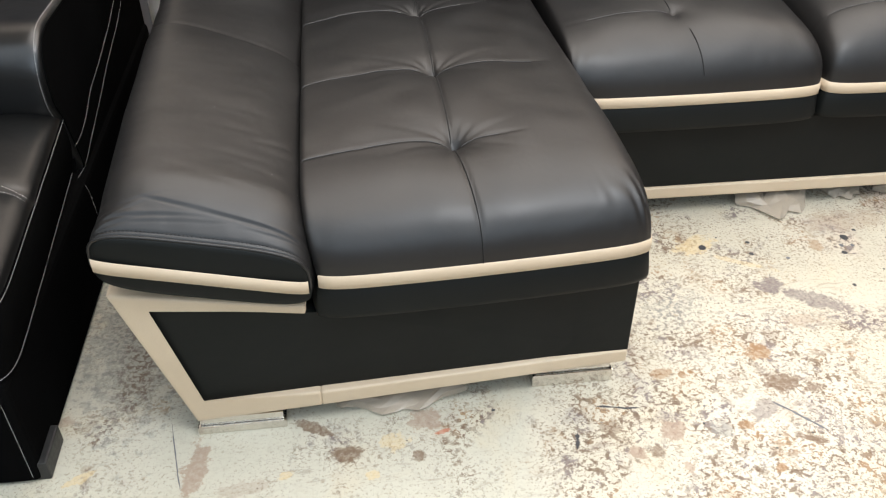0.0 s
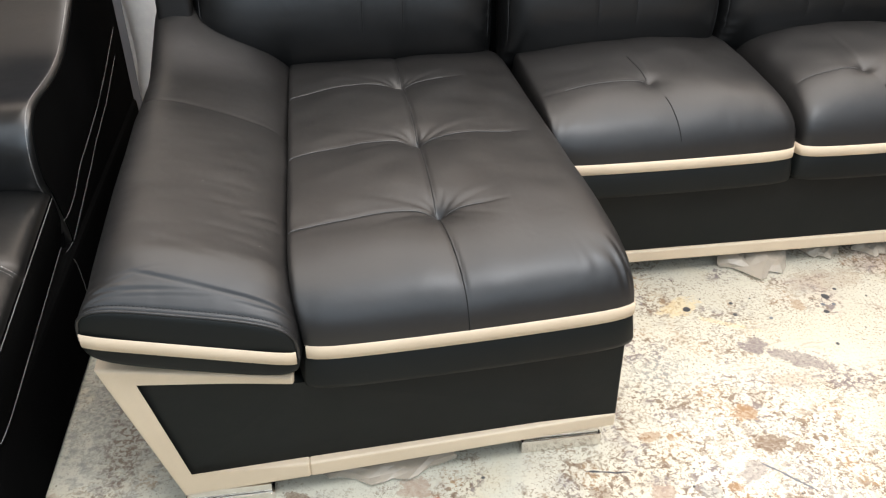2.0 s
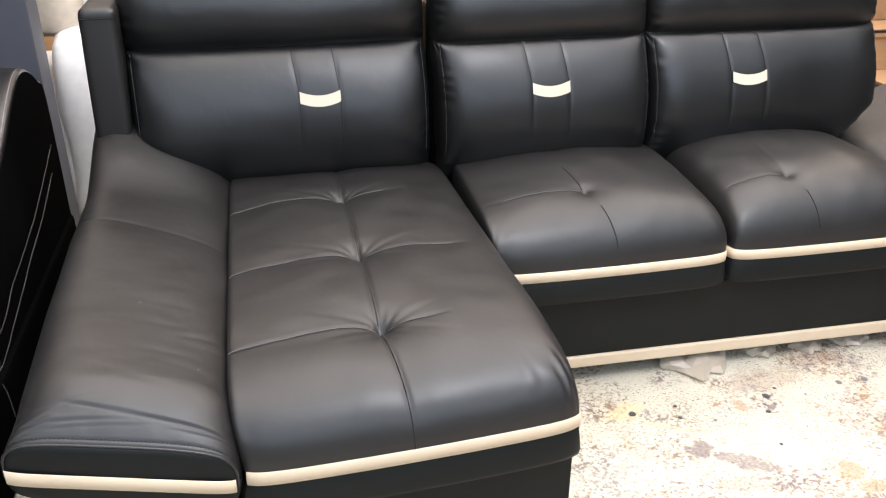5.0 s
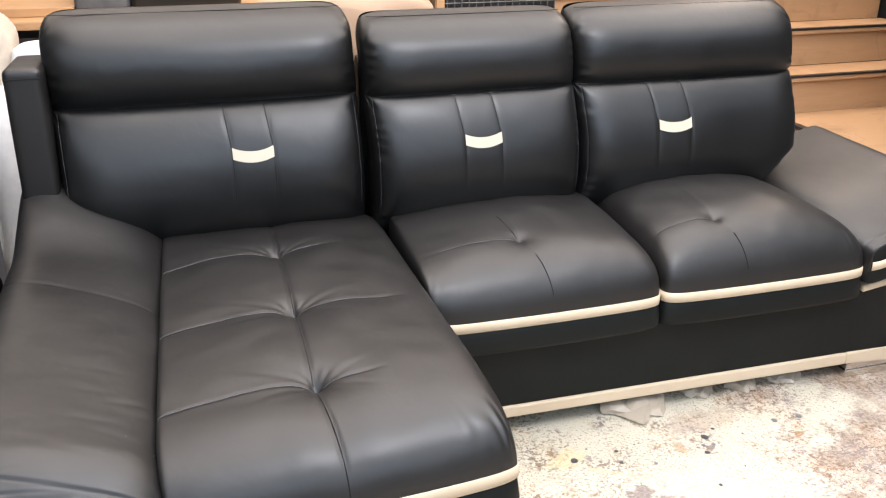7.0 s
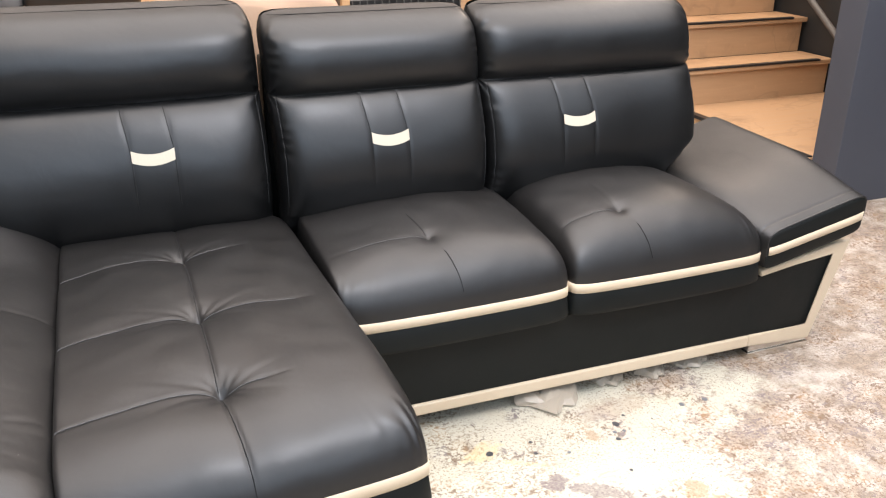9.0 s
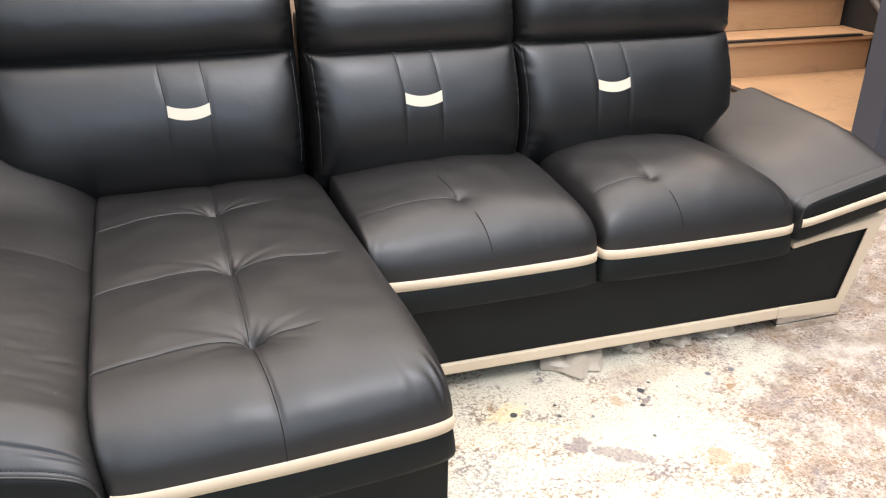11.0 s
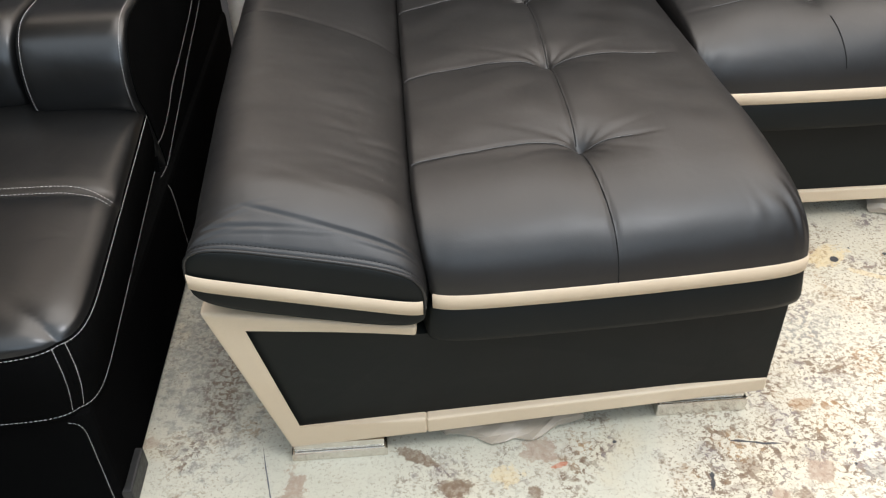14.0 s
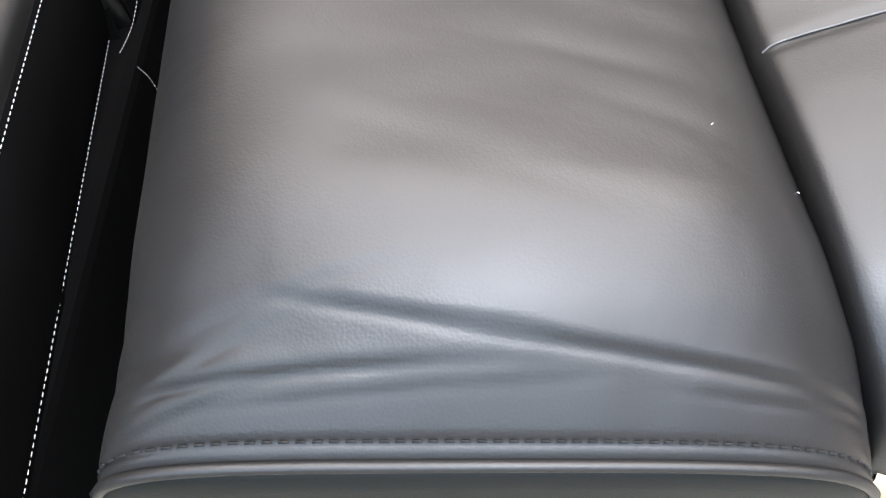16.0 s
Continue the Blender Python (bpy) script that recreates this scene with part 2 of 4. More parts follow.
def floor_material():
    m = Mat("worn_painted_concrete")
    sep = m.node("ShaderNodeSeparateXYZ")
    m.link(m.coord, sep.inputs[0])
    x, y = sep.outputs[0], sep.outputs[1]
    wob = m.noise(3.0, 4)
    col = m.mix(m.ramp(m.noise(1.6, 5, 0.6), 0.35, 0.65), (0.49, 0.45, 0.35), (0.59, 0.545, 0.44))
    # an older, greener coat of paint towards the armchair
    edge = m.math("ADD", x, m.math("MULTIPLY", m.ramp(wob, 0.3, 0.7, -0.5, 0.5), 0.10))
    old = m.ramp(edge, 0.43, 0.50, 1.0, 0.0)
    col = m.mix(m.math("MULTIPLY", old, 0.6), col, (0.49, 0.48, 0.395))
    # soft yellowish and greyish clouds
    col = m.mix(m.ramp(m.noise(4.2, 5, 0.6, None, 0.4), 0.55, 0.70, 0, 0.35), col, (0.56, 0.46, 0.30))
    col = m.mix(m.ramp(m.noise(6.0, 5, 0.65), 0.56, 0.70, 0, 0.4), col, (0.46, 0.43, 0.36))
    # bare, dirty concrete beyond the painted part, and laid over the unseen foreground
    bare_and_front_dim = m.math("ADD", m.math("ADD", x, m.math("MULTIPLY", y, -0.50)), m.ramp(m.noise(5.0, 9, 0.75), 0.3, 0.7, -0.40, 0.40))
    # unseen floor before the sofa darkened here, to cut the light it throws back
    bare_and_front_dim = m.math("ADD", bare_and_front_dim, m.ramp(y, -0.35, -0.9, 0.0, 1.6))
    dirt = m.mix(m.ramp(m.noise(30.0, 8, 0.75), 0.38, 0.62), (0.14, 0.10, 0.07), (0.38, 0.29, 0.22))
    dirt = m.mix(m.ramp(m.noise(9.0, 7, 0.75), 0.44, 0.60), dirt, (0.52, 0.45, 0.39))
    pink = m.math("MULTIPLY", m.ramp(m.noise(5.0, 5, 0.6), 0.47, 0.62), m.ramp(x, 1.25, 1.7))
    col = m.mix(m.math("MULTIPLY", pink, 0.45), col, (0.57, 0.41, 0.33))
    col = m.mix(m.ramp(bare_and_front_dim, 1.48, 1.72, 0, 0.9), col, dirt)
    # colour of the worn spots: rust, umber, mauve and grey in turn
    hue = m.noise(8.0, 3, 0.6)
    worn = m.mix(m.ramp(hue, 0.38, 0.46), (0.27, 0.155, 0.07), (0.15, 0.095, 0.058))
    worn = m.mix(m.ramp(hue, 0.52, 0.58), worn, (0.17, 0.135, 0.13))
    worn = m.mix(m.ramp(m.noise(17.0, 3), 0.57, 0.67, 0, 0.6), worn, (0.28, 0.24, 0.17))
    right = m.math("SUBTRACT", 1.0, old)
    many = m.math("ADD", m.noise(5.0, 6, 0.68), m.ramp(right, 0, 1, -0.075, 0.035))
    # fewer flakes in a round patch, imitating the overexposed pool of light there
    cx, cy = m.math("SUBTRACT", x, 1.32), m.math("SUBTRACT", y, 0.40)
    light_pool = m.ramp(m.math("SQRT", m.math("ADD", m.math("MULTIPLY", cx, cx), m.math("MULTIPLY", cy, cy))), 0.12, 0.45, 0.09, 0.0)
    many = m.math("SUBTRACT", many, light_pool)
    many = m.math("ADD", many, m.math("MULTIPLY", m.ramp(x, 0.6, 0.95), m.ramp(y, 0.22, -0.02, 0.0, 0.03)))
    # ragged flakes where the paint has come off, at three sizes
    smear = m.noise(12.0, 8, 0.76, None, 0.6)
    col = m.mix(m.math("MULTIPLY", m.ramp(smear, 0.525, 0.60, 0, 0.5), m.ramp(many, 0.44, 0.58, 0.1, 1.0)), col, m.mix(m.ramp(hue, 0.42, 0.56), (0.33, 0.235, 0.145), (0.27, 0.235, 0.21)))
    flake = m.noise(36.0, 6, 0.68, None, 0.5)
    col = m.mix(m.math("MULTIPLY", m.ramp(flake, 0.550, 0.572, 0, 0.85), m.ramp(many, 0.47, 0.57, 0.04, 1.0)), col, worn)
    chip = m.noise(88.0, 5, 0.68, None, 0.4)
    col = m.mix(m.math("MULTIPLY", m.ramp(chip, 0.540, 0.565, 0, 0.92), m.ramp(many, 0.43, 0.56, 0.08, 1.0)), col, worn)
    chip2 = m.noise(150.0, 4, 0.65, None, 0.3)
    col = m.mix(m.math("MULTIPLY", m.ramp(chip2, 0.565, 0.60, 0, 0.92), m.math("MULTIPLY", m.ramp(m.noise(5.5, 4), 0.37, 0.56, 0.25, 1.0), m.ramp(old, 0, 1, 1.0, 0.55))), col, (0.17, 0.125, 0.085))
    fleck = m.ramp(m.voronoi(26.0), 0.035, 0.075, 1.0, 0.0)
    col = m.mix(m.math("MULTIPLY", fleck, m.ramp(m.noise(9.0, 3), 0.48, 0.54)), col, (0.15, 0.12, 0.09))
    # dragging marks
    streak = m.noise(6.0, 7, 0.75, m.stretch(1.0, 7.0, 1.0), 0.8)
    col = m.mix(m.math("MULTIPLY", m.ramp(streak, 0.57, 0.63, 0, 0.5), m.ramp(m.math("ADD", m.noise(1.3, 2), m.ramp(x, 0.7, 1.2, 0.0, 0.08)), 0.45, 0.6)), col, (0.26, 0.21, 0.17))
    hair = m.noise(5.0, 5, 0.7, m.stretch(26.0, 3.0, 1.0), 1.2)
    col = m.mix(m.math("MULTIPLY", m.ramp(hair, 0.64, 0.68, 0, 0.55), m.ramp(m.noise(2.2, 2), 0.5, 0.6)), col, (0.25, 0.23, 0.20))
    # brush-like arcs where something was swept round
    dx, dy = m.math("SUBTRACT", x, 1.17), m.math("SUBTRACT", y, 0.02)
    comb = m.node("ShaderNodeCombineXYZ")
    m.link(m.math("MULTIPLY", m.math("ARCTAN2", dy, dx), 9.0), comb.inputs[0])
    far = m.math("SQRT", m.math("ADD", m.math("MULTIPLY", dx, dx), m.math("MULTIPLY", dy, dy)))
    m.link(m.math("MULTIPLY", far, 2.5), comb.inputs[1])
    sweep = m.math("MULTIPLY", m.ramp(m.noise(3.0, 5, 0.7, comb.outputs[0], 0.3), 0.54, 0.62), m.math("MULTIPLY", m.ramp(far, 0.10, 0.14), m.ramp(far, 0.26, 0.36, 1.0, 0.0)))
    col = m.mix(m.math("MULTIPLY", sweep, m.math("MULTIPLY", m.ramp(dy, -0.05, -0.10), 0.6)), col, (0.30, 0.25, 0.21))
    ragged = m.ramp(m.noise(34.0, 6, 0.7), 0.25, 0.75, -0.85, 0.85)
    grain = m.ramp(m.noise(90.0, 4, 0.7), 0.40, 0.56, 0.7, 1.0)
    for sx, sy, a, b, turn, strength, tint in STAINS_AND_SHADE:
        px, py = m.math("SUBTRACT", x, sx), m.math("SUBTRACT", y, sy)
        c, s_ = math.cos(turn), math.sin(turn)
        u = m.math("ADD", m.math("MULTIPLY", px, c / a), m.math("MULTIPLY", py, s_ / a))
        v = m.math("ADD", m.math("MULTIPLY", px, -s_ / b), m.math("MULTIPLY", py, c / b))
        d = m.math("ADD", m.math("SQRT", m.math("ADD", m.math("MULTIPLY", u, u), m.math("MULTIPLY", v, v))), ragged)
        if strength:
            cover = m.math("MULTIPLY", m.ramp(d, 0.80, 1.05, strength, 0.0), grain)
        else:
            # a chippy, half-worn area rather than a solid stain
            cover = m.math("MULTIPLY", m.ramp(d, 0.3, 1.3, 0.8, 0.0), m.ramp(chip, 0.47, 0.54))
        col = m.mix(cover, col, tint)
    rough = m.ramp(m.math("ADD", chip, flake), 0.9, 1.3, 0.45, 0.75)
    nb = m.bump(m.noise(80, 4, 0.6), 0.25, 0.002)
    nb = m.bump(m.ramp(chip, 0.56, 0.61), 0.5, -0.001, nb)
    return m.done(col, rough, nb)


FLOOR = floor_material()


def film_material():
    m = Mat("clear_plastic_film")
    m.done((0.50, 0.43, 0.34), 0.22, m.bump(m.noise(60, 5, 0.6, None, 0.6), 0.35, 0.004))
    m.b.inputs["Alpha"].default_value = 0.55
    return m.m


FILM = film_material()


# ---- mesh helpers ----
def mesh_object(name, verts, faces, material, parent=None, label="", smooth=True, place=None):
    me = bpy.data.meshes.new(name)
    me.from_pydata([tuple(map(float, v)) for v in verts], [], [tuple(map(int, f)) for f in faces])
    me.materials.append(material)
    bm = bmesh.new()
    bm.from_mesh(me)
    bmesh.ops.recalc_face_normals(bm, faces=bm.faces)
    bm.to_mesh(me)
    bm.free()
    if smooth:
        me.polygons.foreach_set("use_smooth", [True] * len(me.polygons))
    ob = new(name, me)
    if place is not None:
        ob.matrix_basis = place
    if parent is not None:
        ob.parent = parent
    if label:
        ob["label"] = label
    return ob


def part(name, bm, material, parent=None, label="", smooth=False):
    bmesh.ops.recalc_face_normals(bm, faces=bm.faces)
    me = bpy.data.meshes.new(name)
    bm.to_mesh(me)
    bm.free()
    me.materials.append(material)
    if smooth:
        me.polygons.foreach_set("use_smooth", [True] * len(me.polygons))
    ob = new(name, me)
    if parent is not None:
        ob.parent = parent
    if label:
        ob["label"] = label
    return ob


def thing(name, label, category, group="", kind="", at=(0, 0, 0)):
    ob = new(name)
    ob.location = at
    return tagged(ob, label, category, group, kind)


def prism(outline, y0, y1, bevel=0.006, front=None, seg=2):
    """A bmesh prism of an (x, z) outline from y0 to y1; front(x) shifts the front edge."""
    bm = bmesh.new()
    a = [bm.verts.new((x, y0 + (front(x) if front else 0), z)) for x, z in outline]
    b = [bm.verts.new((x, y1, z)) for x, z in outline]
    n = len(outline)
    bm.faces.new(a)
    bm.faces.new(b[::-1])
    for i in range(n):
        bm.faces.new((a[i], b[i], b[(i + 1) % n], a[(i + 1) % n]))
    if bevel:
        bmesh.ops.bevel(bm, geom=list(bm.edges), offset=bevel, segments=seg, profile=0.6, affect="EDGES", clamp_overlap=True)
    return bm


def box(x0, x1, y0, y1, z0, z1, bevel=0.006, seg=2):
    return prism([(x0, z0), (x1, z0), (x1, z1), (x0, z1)], y0, y1, bevel, None, seg)


def spread(n, k=0.75):
    s = np.linspace(-1, 1, n)
    return (1 - k) * s + k * np.sin(s * np.pi / 2)


def grid_faces(nu, nv, wrap=False):
    i, j = np.meshgrid(np.arange(nu - 1), np.arange(nv if wrap else nv - 1), indexing="ij")
    j2 = (j + 1) % nv
    return np.stack([i * nv + j, (i + 1) * nv + j, (i + 1) * nv + j2, i * nv + j2], -1).reshape(-1, 4)


def perimeter(nu, nv):
    a = [i * nv for i in range(nu)]
    b = [(nu - 1) * nv + j for j in range(1, nv)]
    c = [i * nv + nv - 1 for i in range(nu - 2, -1, -1)]
    d = [j for j in range(nv - 2, 0, -1)]
    return np.array(a + b + c + d)


def ring_wall(loop, levels):
    """Rings that follow a closed loop of points; levels: (outward shift, z) from top to bottom. z None keeps the loop's z."""
    nxt, prv = np.roll(loop, -1, 0), np.roll(loop, 1, 0)
    t = (nxt - prv)[:, :2]
    nrm = np.stack([t[:, 1], -t[:, 0]], 1)
    nrm /= np.linalg.norm(nrm, axis=1)[:, None] + 1e-9
    if ((loop[:, :2] - loop[:, :2].mean(0)) * nrm).sum() < 0:
        nrm = -nrm
    rows = []
    for off, z in levels:
        ring = loop.copy()
        ring[:, :2] += nrm * off
        ring[:, 2] = loop[:, 2] + z
        rows.append(ring)
    n = len(loop)
    return np.concatenate(rows), grid_faces(len(rows), n, wrap=True)


def bell(d, w):
    return np.exp(-((d / w) ** 2))


def dashes(points, length, gap, width, height=0.0009):
    """Small raised stitches along a line of (place, normal)."""
    P = np.array([p for p, _ in points], float)
    N = np.array([n for _, n in points], float)
    seg = np.r_[0, np.cumsum(np.linalg.norm(np.diff(P, axis=0), axis=1))]
    verts, faces = [], []
    s = 0.0
    while s + length < seg[-1]:
        a = np.array([np.interp(s, seg, P[:, k]) for k in range(3)])
        b = np.array([np.interp(s + length, seg, P[:, k]) for k in range(3)])
        n = np.array([np.interp(s, seg, N[:, k]) for k in range(3)])
        n /= np.linalg.norm(n) + 1e-9
        side = np.cross(b - a, n)
        side /= np.linalg.norm(side) + 1e-9
        side *= width / 2
        k = len(verts)
        m = (a + b) / 2 + n * height
        verts += [a - side, a + side, b + side, b - side, m - side * 0.7 - (b - a) * 0.3, m + side * 0.7 - (b - a) * 0.3, m + side * 0.7 + (b - a) * 0.3, m - side * 0.7 + (b - a) * 0.3]
        faces += [(k + 4, k + 5, k + 6, k + 7), (k, k + 1, k + 5, k + 4), (k + 1, k + 2, k + 6, k + 5), (k + 2, k + 3, k + 7, k + 6), (k + 3, k, k + 4, k + 7)]
        s += length + gap
    return verts, faces


def tube(points, radius, sides=6):
    P = np.array(points, float)
    T = np.gradient(P, axis=0)
    T /= np.linalg.norm(T, axis=1)[:, None] + 1e-9
    up = np.array([0.13, 0.21, 0.97])
    A = np.cross(T, up)
    A /= np.linalg.norm(A, axis=1)[:, None] + 1e-9
    B = np.cross(T, A)
    ang = np.arange(sides) * 2 * np.pi / sides
    V = P[:, None] + radius * (np.cos(ang)[None, :, None] * A[:, None] + np.sin(ang)[None, :, None] * B[:, None])
    return V.reshape(-1, 3), grid_faces(len(P), sides, wrap=True)


# ---- room ----
def build_room():
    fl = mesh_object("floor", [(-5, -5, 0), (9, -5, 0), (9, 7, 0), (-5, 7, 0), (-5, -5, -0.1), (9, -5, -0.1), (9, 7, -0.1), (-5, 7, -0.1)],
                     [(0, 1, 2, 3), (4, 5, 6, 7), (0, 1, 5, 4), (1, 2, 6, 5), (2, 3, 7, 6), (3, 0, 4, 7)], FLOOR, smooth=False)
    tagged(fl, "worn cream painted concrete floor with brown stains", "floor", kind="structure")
    ce = part("ceiling", box(-5, 9, -5, 7, 3.4, 3.5, 0), CEILING)
    tagged(ce, "dull workshop ceiling boards", "ceiling", kind="structure")
    for name, b in (("wall_west", (-5.15, -5, -5.15, 7.15)), ("wall_east", (9, 9.15, -5.15, 7.15)), ("wall_north", (-5, 9, 7, 7.15))):
        w = part(name, box(*b, 0, 3.4, 0), PALE_WALL)
        tagged(w, "grey painted workshop wall", "wall", kind="structure")
    # the wall behind the camera, with a high window band to the daylight
    for name, b in (("wall_south", (-5, -1.8, -5.15, -5, 0, 3.4)), ("wall_south_east", (3.0, 9, -5.15, -5, 0, 3.4)), ("wall_south_lintel", (-1.8, 3.0, -5.15, -5, 3.3, 3.4)), ("wall_south_sill", (-1.8, 3.0, -5.15, -5, 0, 2.2))):
        w = part(name, box(*b, 0), PALE_WALL)
        tagged(w, "grey painted workshop wall beside the high window", "wall", kind="structure")
    # grey painted partitions at both sides of the opening behind the sofa
    w = part("wall_partition_west", box(-3.2, -0.585, 1.66, 1.80, 0, 1.6, 0.004), GREY_WALL)
    tagged(w, "grey painted partition wall behind the armchair", "wall", kind="structure")
    w = part("wall_partition_east", prism([(3.43, 0), (7, 0), (7, 3.4), (3.43, 3.4)], 1.71, 1.87, 0.004), GREY_WALL)
    tagged(w, "grey painted partition wall beside the stairs", "wall", kind="structure")


def build_stairs():
    st = thing("staircase", "stained plywood steps with dark metal nosings", "stairs", kind="structure")
    X0, X1, P, RISE, RUN = 3.41, 4.62, 0.205, 0.226, 0.29
    Y0 = 2.99
    part("landing", box(X0, X1, 1.88, Y0 + 0.3, 0, P, 0.003), PLY, st)
    part("nosing", box(X0 - 0.012, X0 + 0.035, 1.885, Y0 + 0.3, P - 0.012, P + 0.008, 0.003), DARK_METAL, st, "dark metal edge strip")
    for k in range(1, 9):
        y, z = Y0 + RUN * (k - 1), P + RISE * k
        xr = X1
        part("riser", box(2.2, xr - 0.02, y + 0.025, y + RUN + 0.02, z - RISE, z - 0.03, 0.002), PLY, st)
        part("tread", box(2.2, xr, y, y + RUN + 0.02, z - 0.03, z, 0.004), PLY, st)
        part("nosing", box(2.2, xr - 0.12, y - 0.004, y + 0.032, z - 0.006, z + 0.007, 0.003), DARK_METAL, st, "dark metal edge strip")
    w = part("wall_stair_east", box(X1 + 0.02, X1 + 0.12, 1.88, 7, 0, 3.4, 0), DARK_WALL)
    tagged(w, "dark painted wall beside the stairs", "wall", kind="structure")
    rail = thing("handrail", "grey steel handrail bar along the stair wall", "handrail", at=(0, 0, 0))
    V, F = tube([(X1 - 0.07, 2.75 + 0.2 * i, 0.447 + 0.146 * i) for i in range(18)], 0.022, 8)
    mesh_object("bar", V, F, STEEL, rail)
    for yy in (3.0, 4.3, 5.6):
        z = 0.608 + 0.73 * (yy - 2.97)
        V, F = tube([(X1 - 0.07, yy, z), (X1 - 0.02, yy, z - 0.02), (X1 + 0.022, yy, z - 0.02)], 0.010, 6)
        mesh_object("bracket", V, F, STEEL, rail)


# ---- sofa ----
ARM_X, CHAISE_R = -0.19, 0.664


def front_shift(x):
    return 0.035 * max(0.0, x) / 0.66


def sofa_body(parent, mirror, y0, y1, x_far, zb):
    """The box under one arm and its seats, with the pale frame on its front. mirror: x of the mirrored arm, or None."""
    f = (lambda x: x) if mirror is None else (lambda x: mirror - x)
    fs = front_shift if mirror is None else (lambda x: 0.0)
    far = x_far
    body = [(-0.366, 0.382), (-0.016, 0.320), (-0.016, 0.293), (far, 0.293), (far, 0.062), (-0.262, 0.040)]
    part("body", prism([(f(x), z) for x, z in body], y0 + 0.010, y1, 0.006, (lambda x: fs(f(x))) if mirror is None else None), SIDE_SHADED_BLACK, parent)
    panel = [(-0.318, 0.358), (-0.010, 0.302), (far, 0.292), (far, 0.096), (-0.252, 0.082)]
    part("front_panel", prism([(f(x), z) for x, z in panel], y0 + 0.0015, y0 + 0.03, 0.006, fs if mirror is None else None, 3), SIDE_SHADED_BLACK, parent)
    frame_ = [(-0.374, 0.390), (-0.013, 0.327), (-0.015, 0.305), (-0.315, 0.355), (-0.249, 0.086), (-0.004, 0.091), (-0.004, 0.050), (-0.266, 0.034)]
    part("corner_trim", prism([(f(x), z) for x, z in frame_], y0 - 0.008, y0 + 0.045, 0.0085, None, 4), BEIGE, parent, "beige leather corner trim")
    low = [(-0.0055, 0.0505), (far, 0.064), (far, 0.100), (-0.0055, 0.0905)]
    part("bottom_trim", prism([(f(x), z) for x, z in low], y0 - 0.008, y0 + 0.045, 0.0065, fs if mirror is None else None, 3), BEIGE, parent, "beige leather bottom trim")


def foot(parent, x0, x1, y0, z1):
    bm = box(x0, x1, y0, y0 + 0.10, 0.0, z1 * 0.72, 0.003)
    ob = part("foot", bm, CHROME, parent, "brushed chrome foot")
    part("foot_plate", box(x0 + 0.006, x1 - 0.006, y0 + 0.006, y0 + 0.096, z1 * 0.72 + 0.001, z1 + 0.012, 0.002), CHROME, ob)


def arm_section(y, ya, long=0.12, rim=0.076):
    """Half heights of the arm pad along its length: above and below the middle."""
    k = np.clip((y - ya) / long, 0, 1)
    up = rim + (0.144 - rim) * np.sin(k * np.pi / 2) ** 0.85
    return up, 0.050


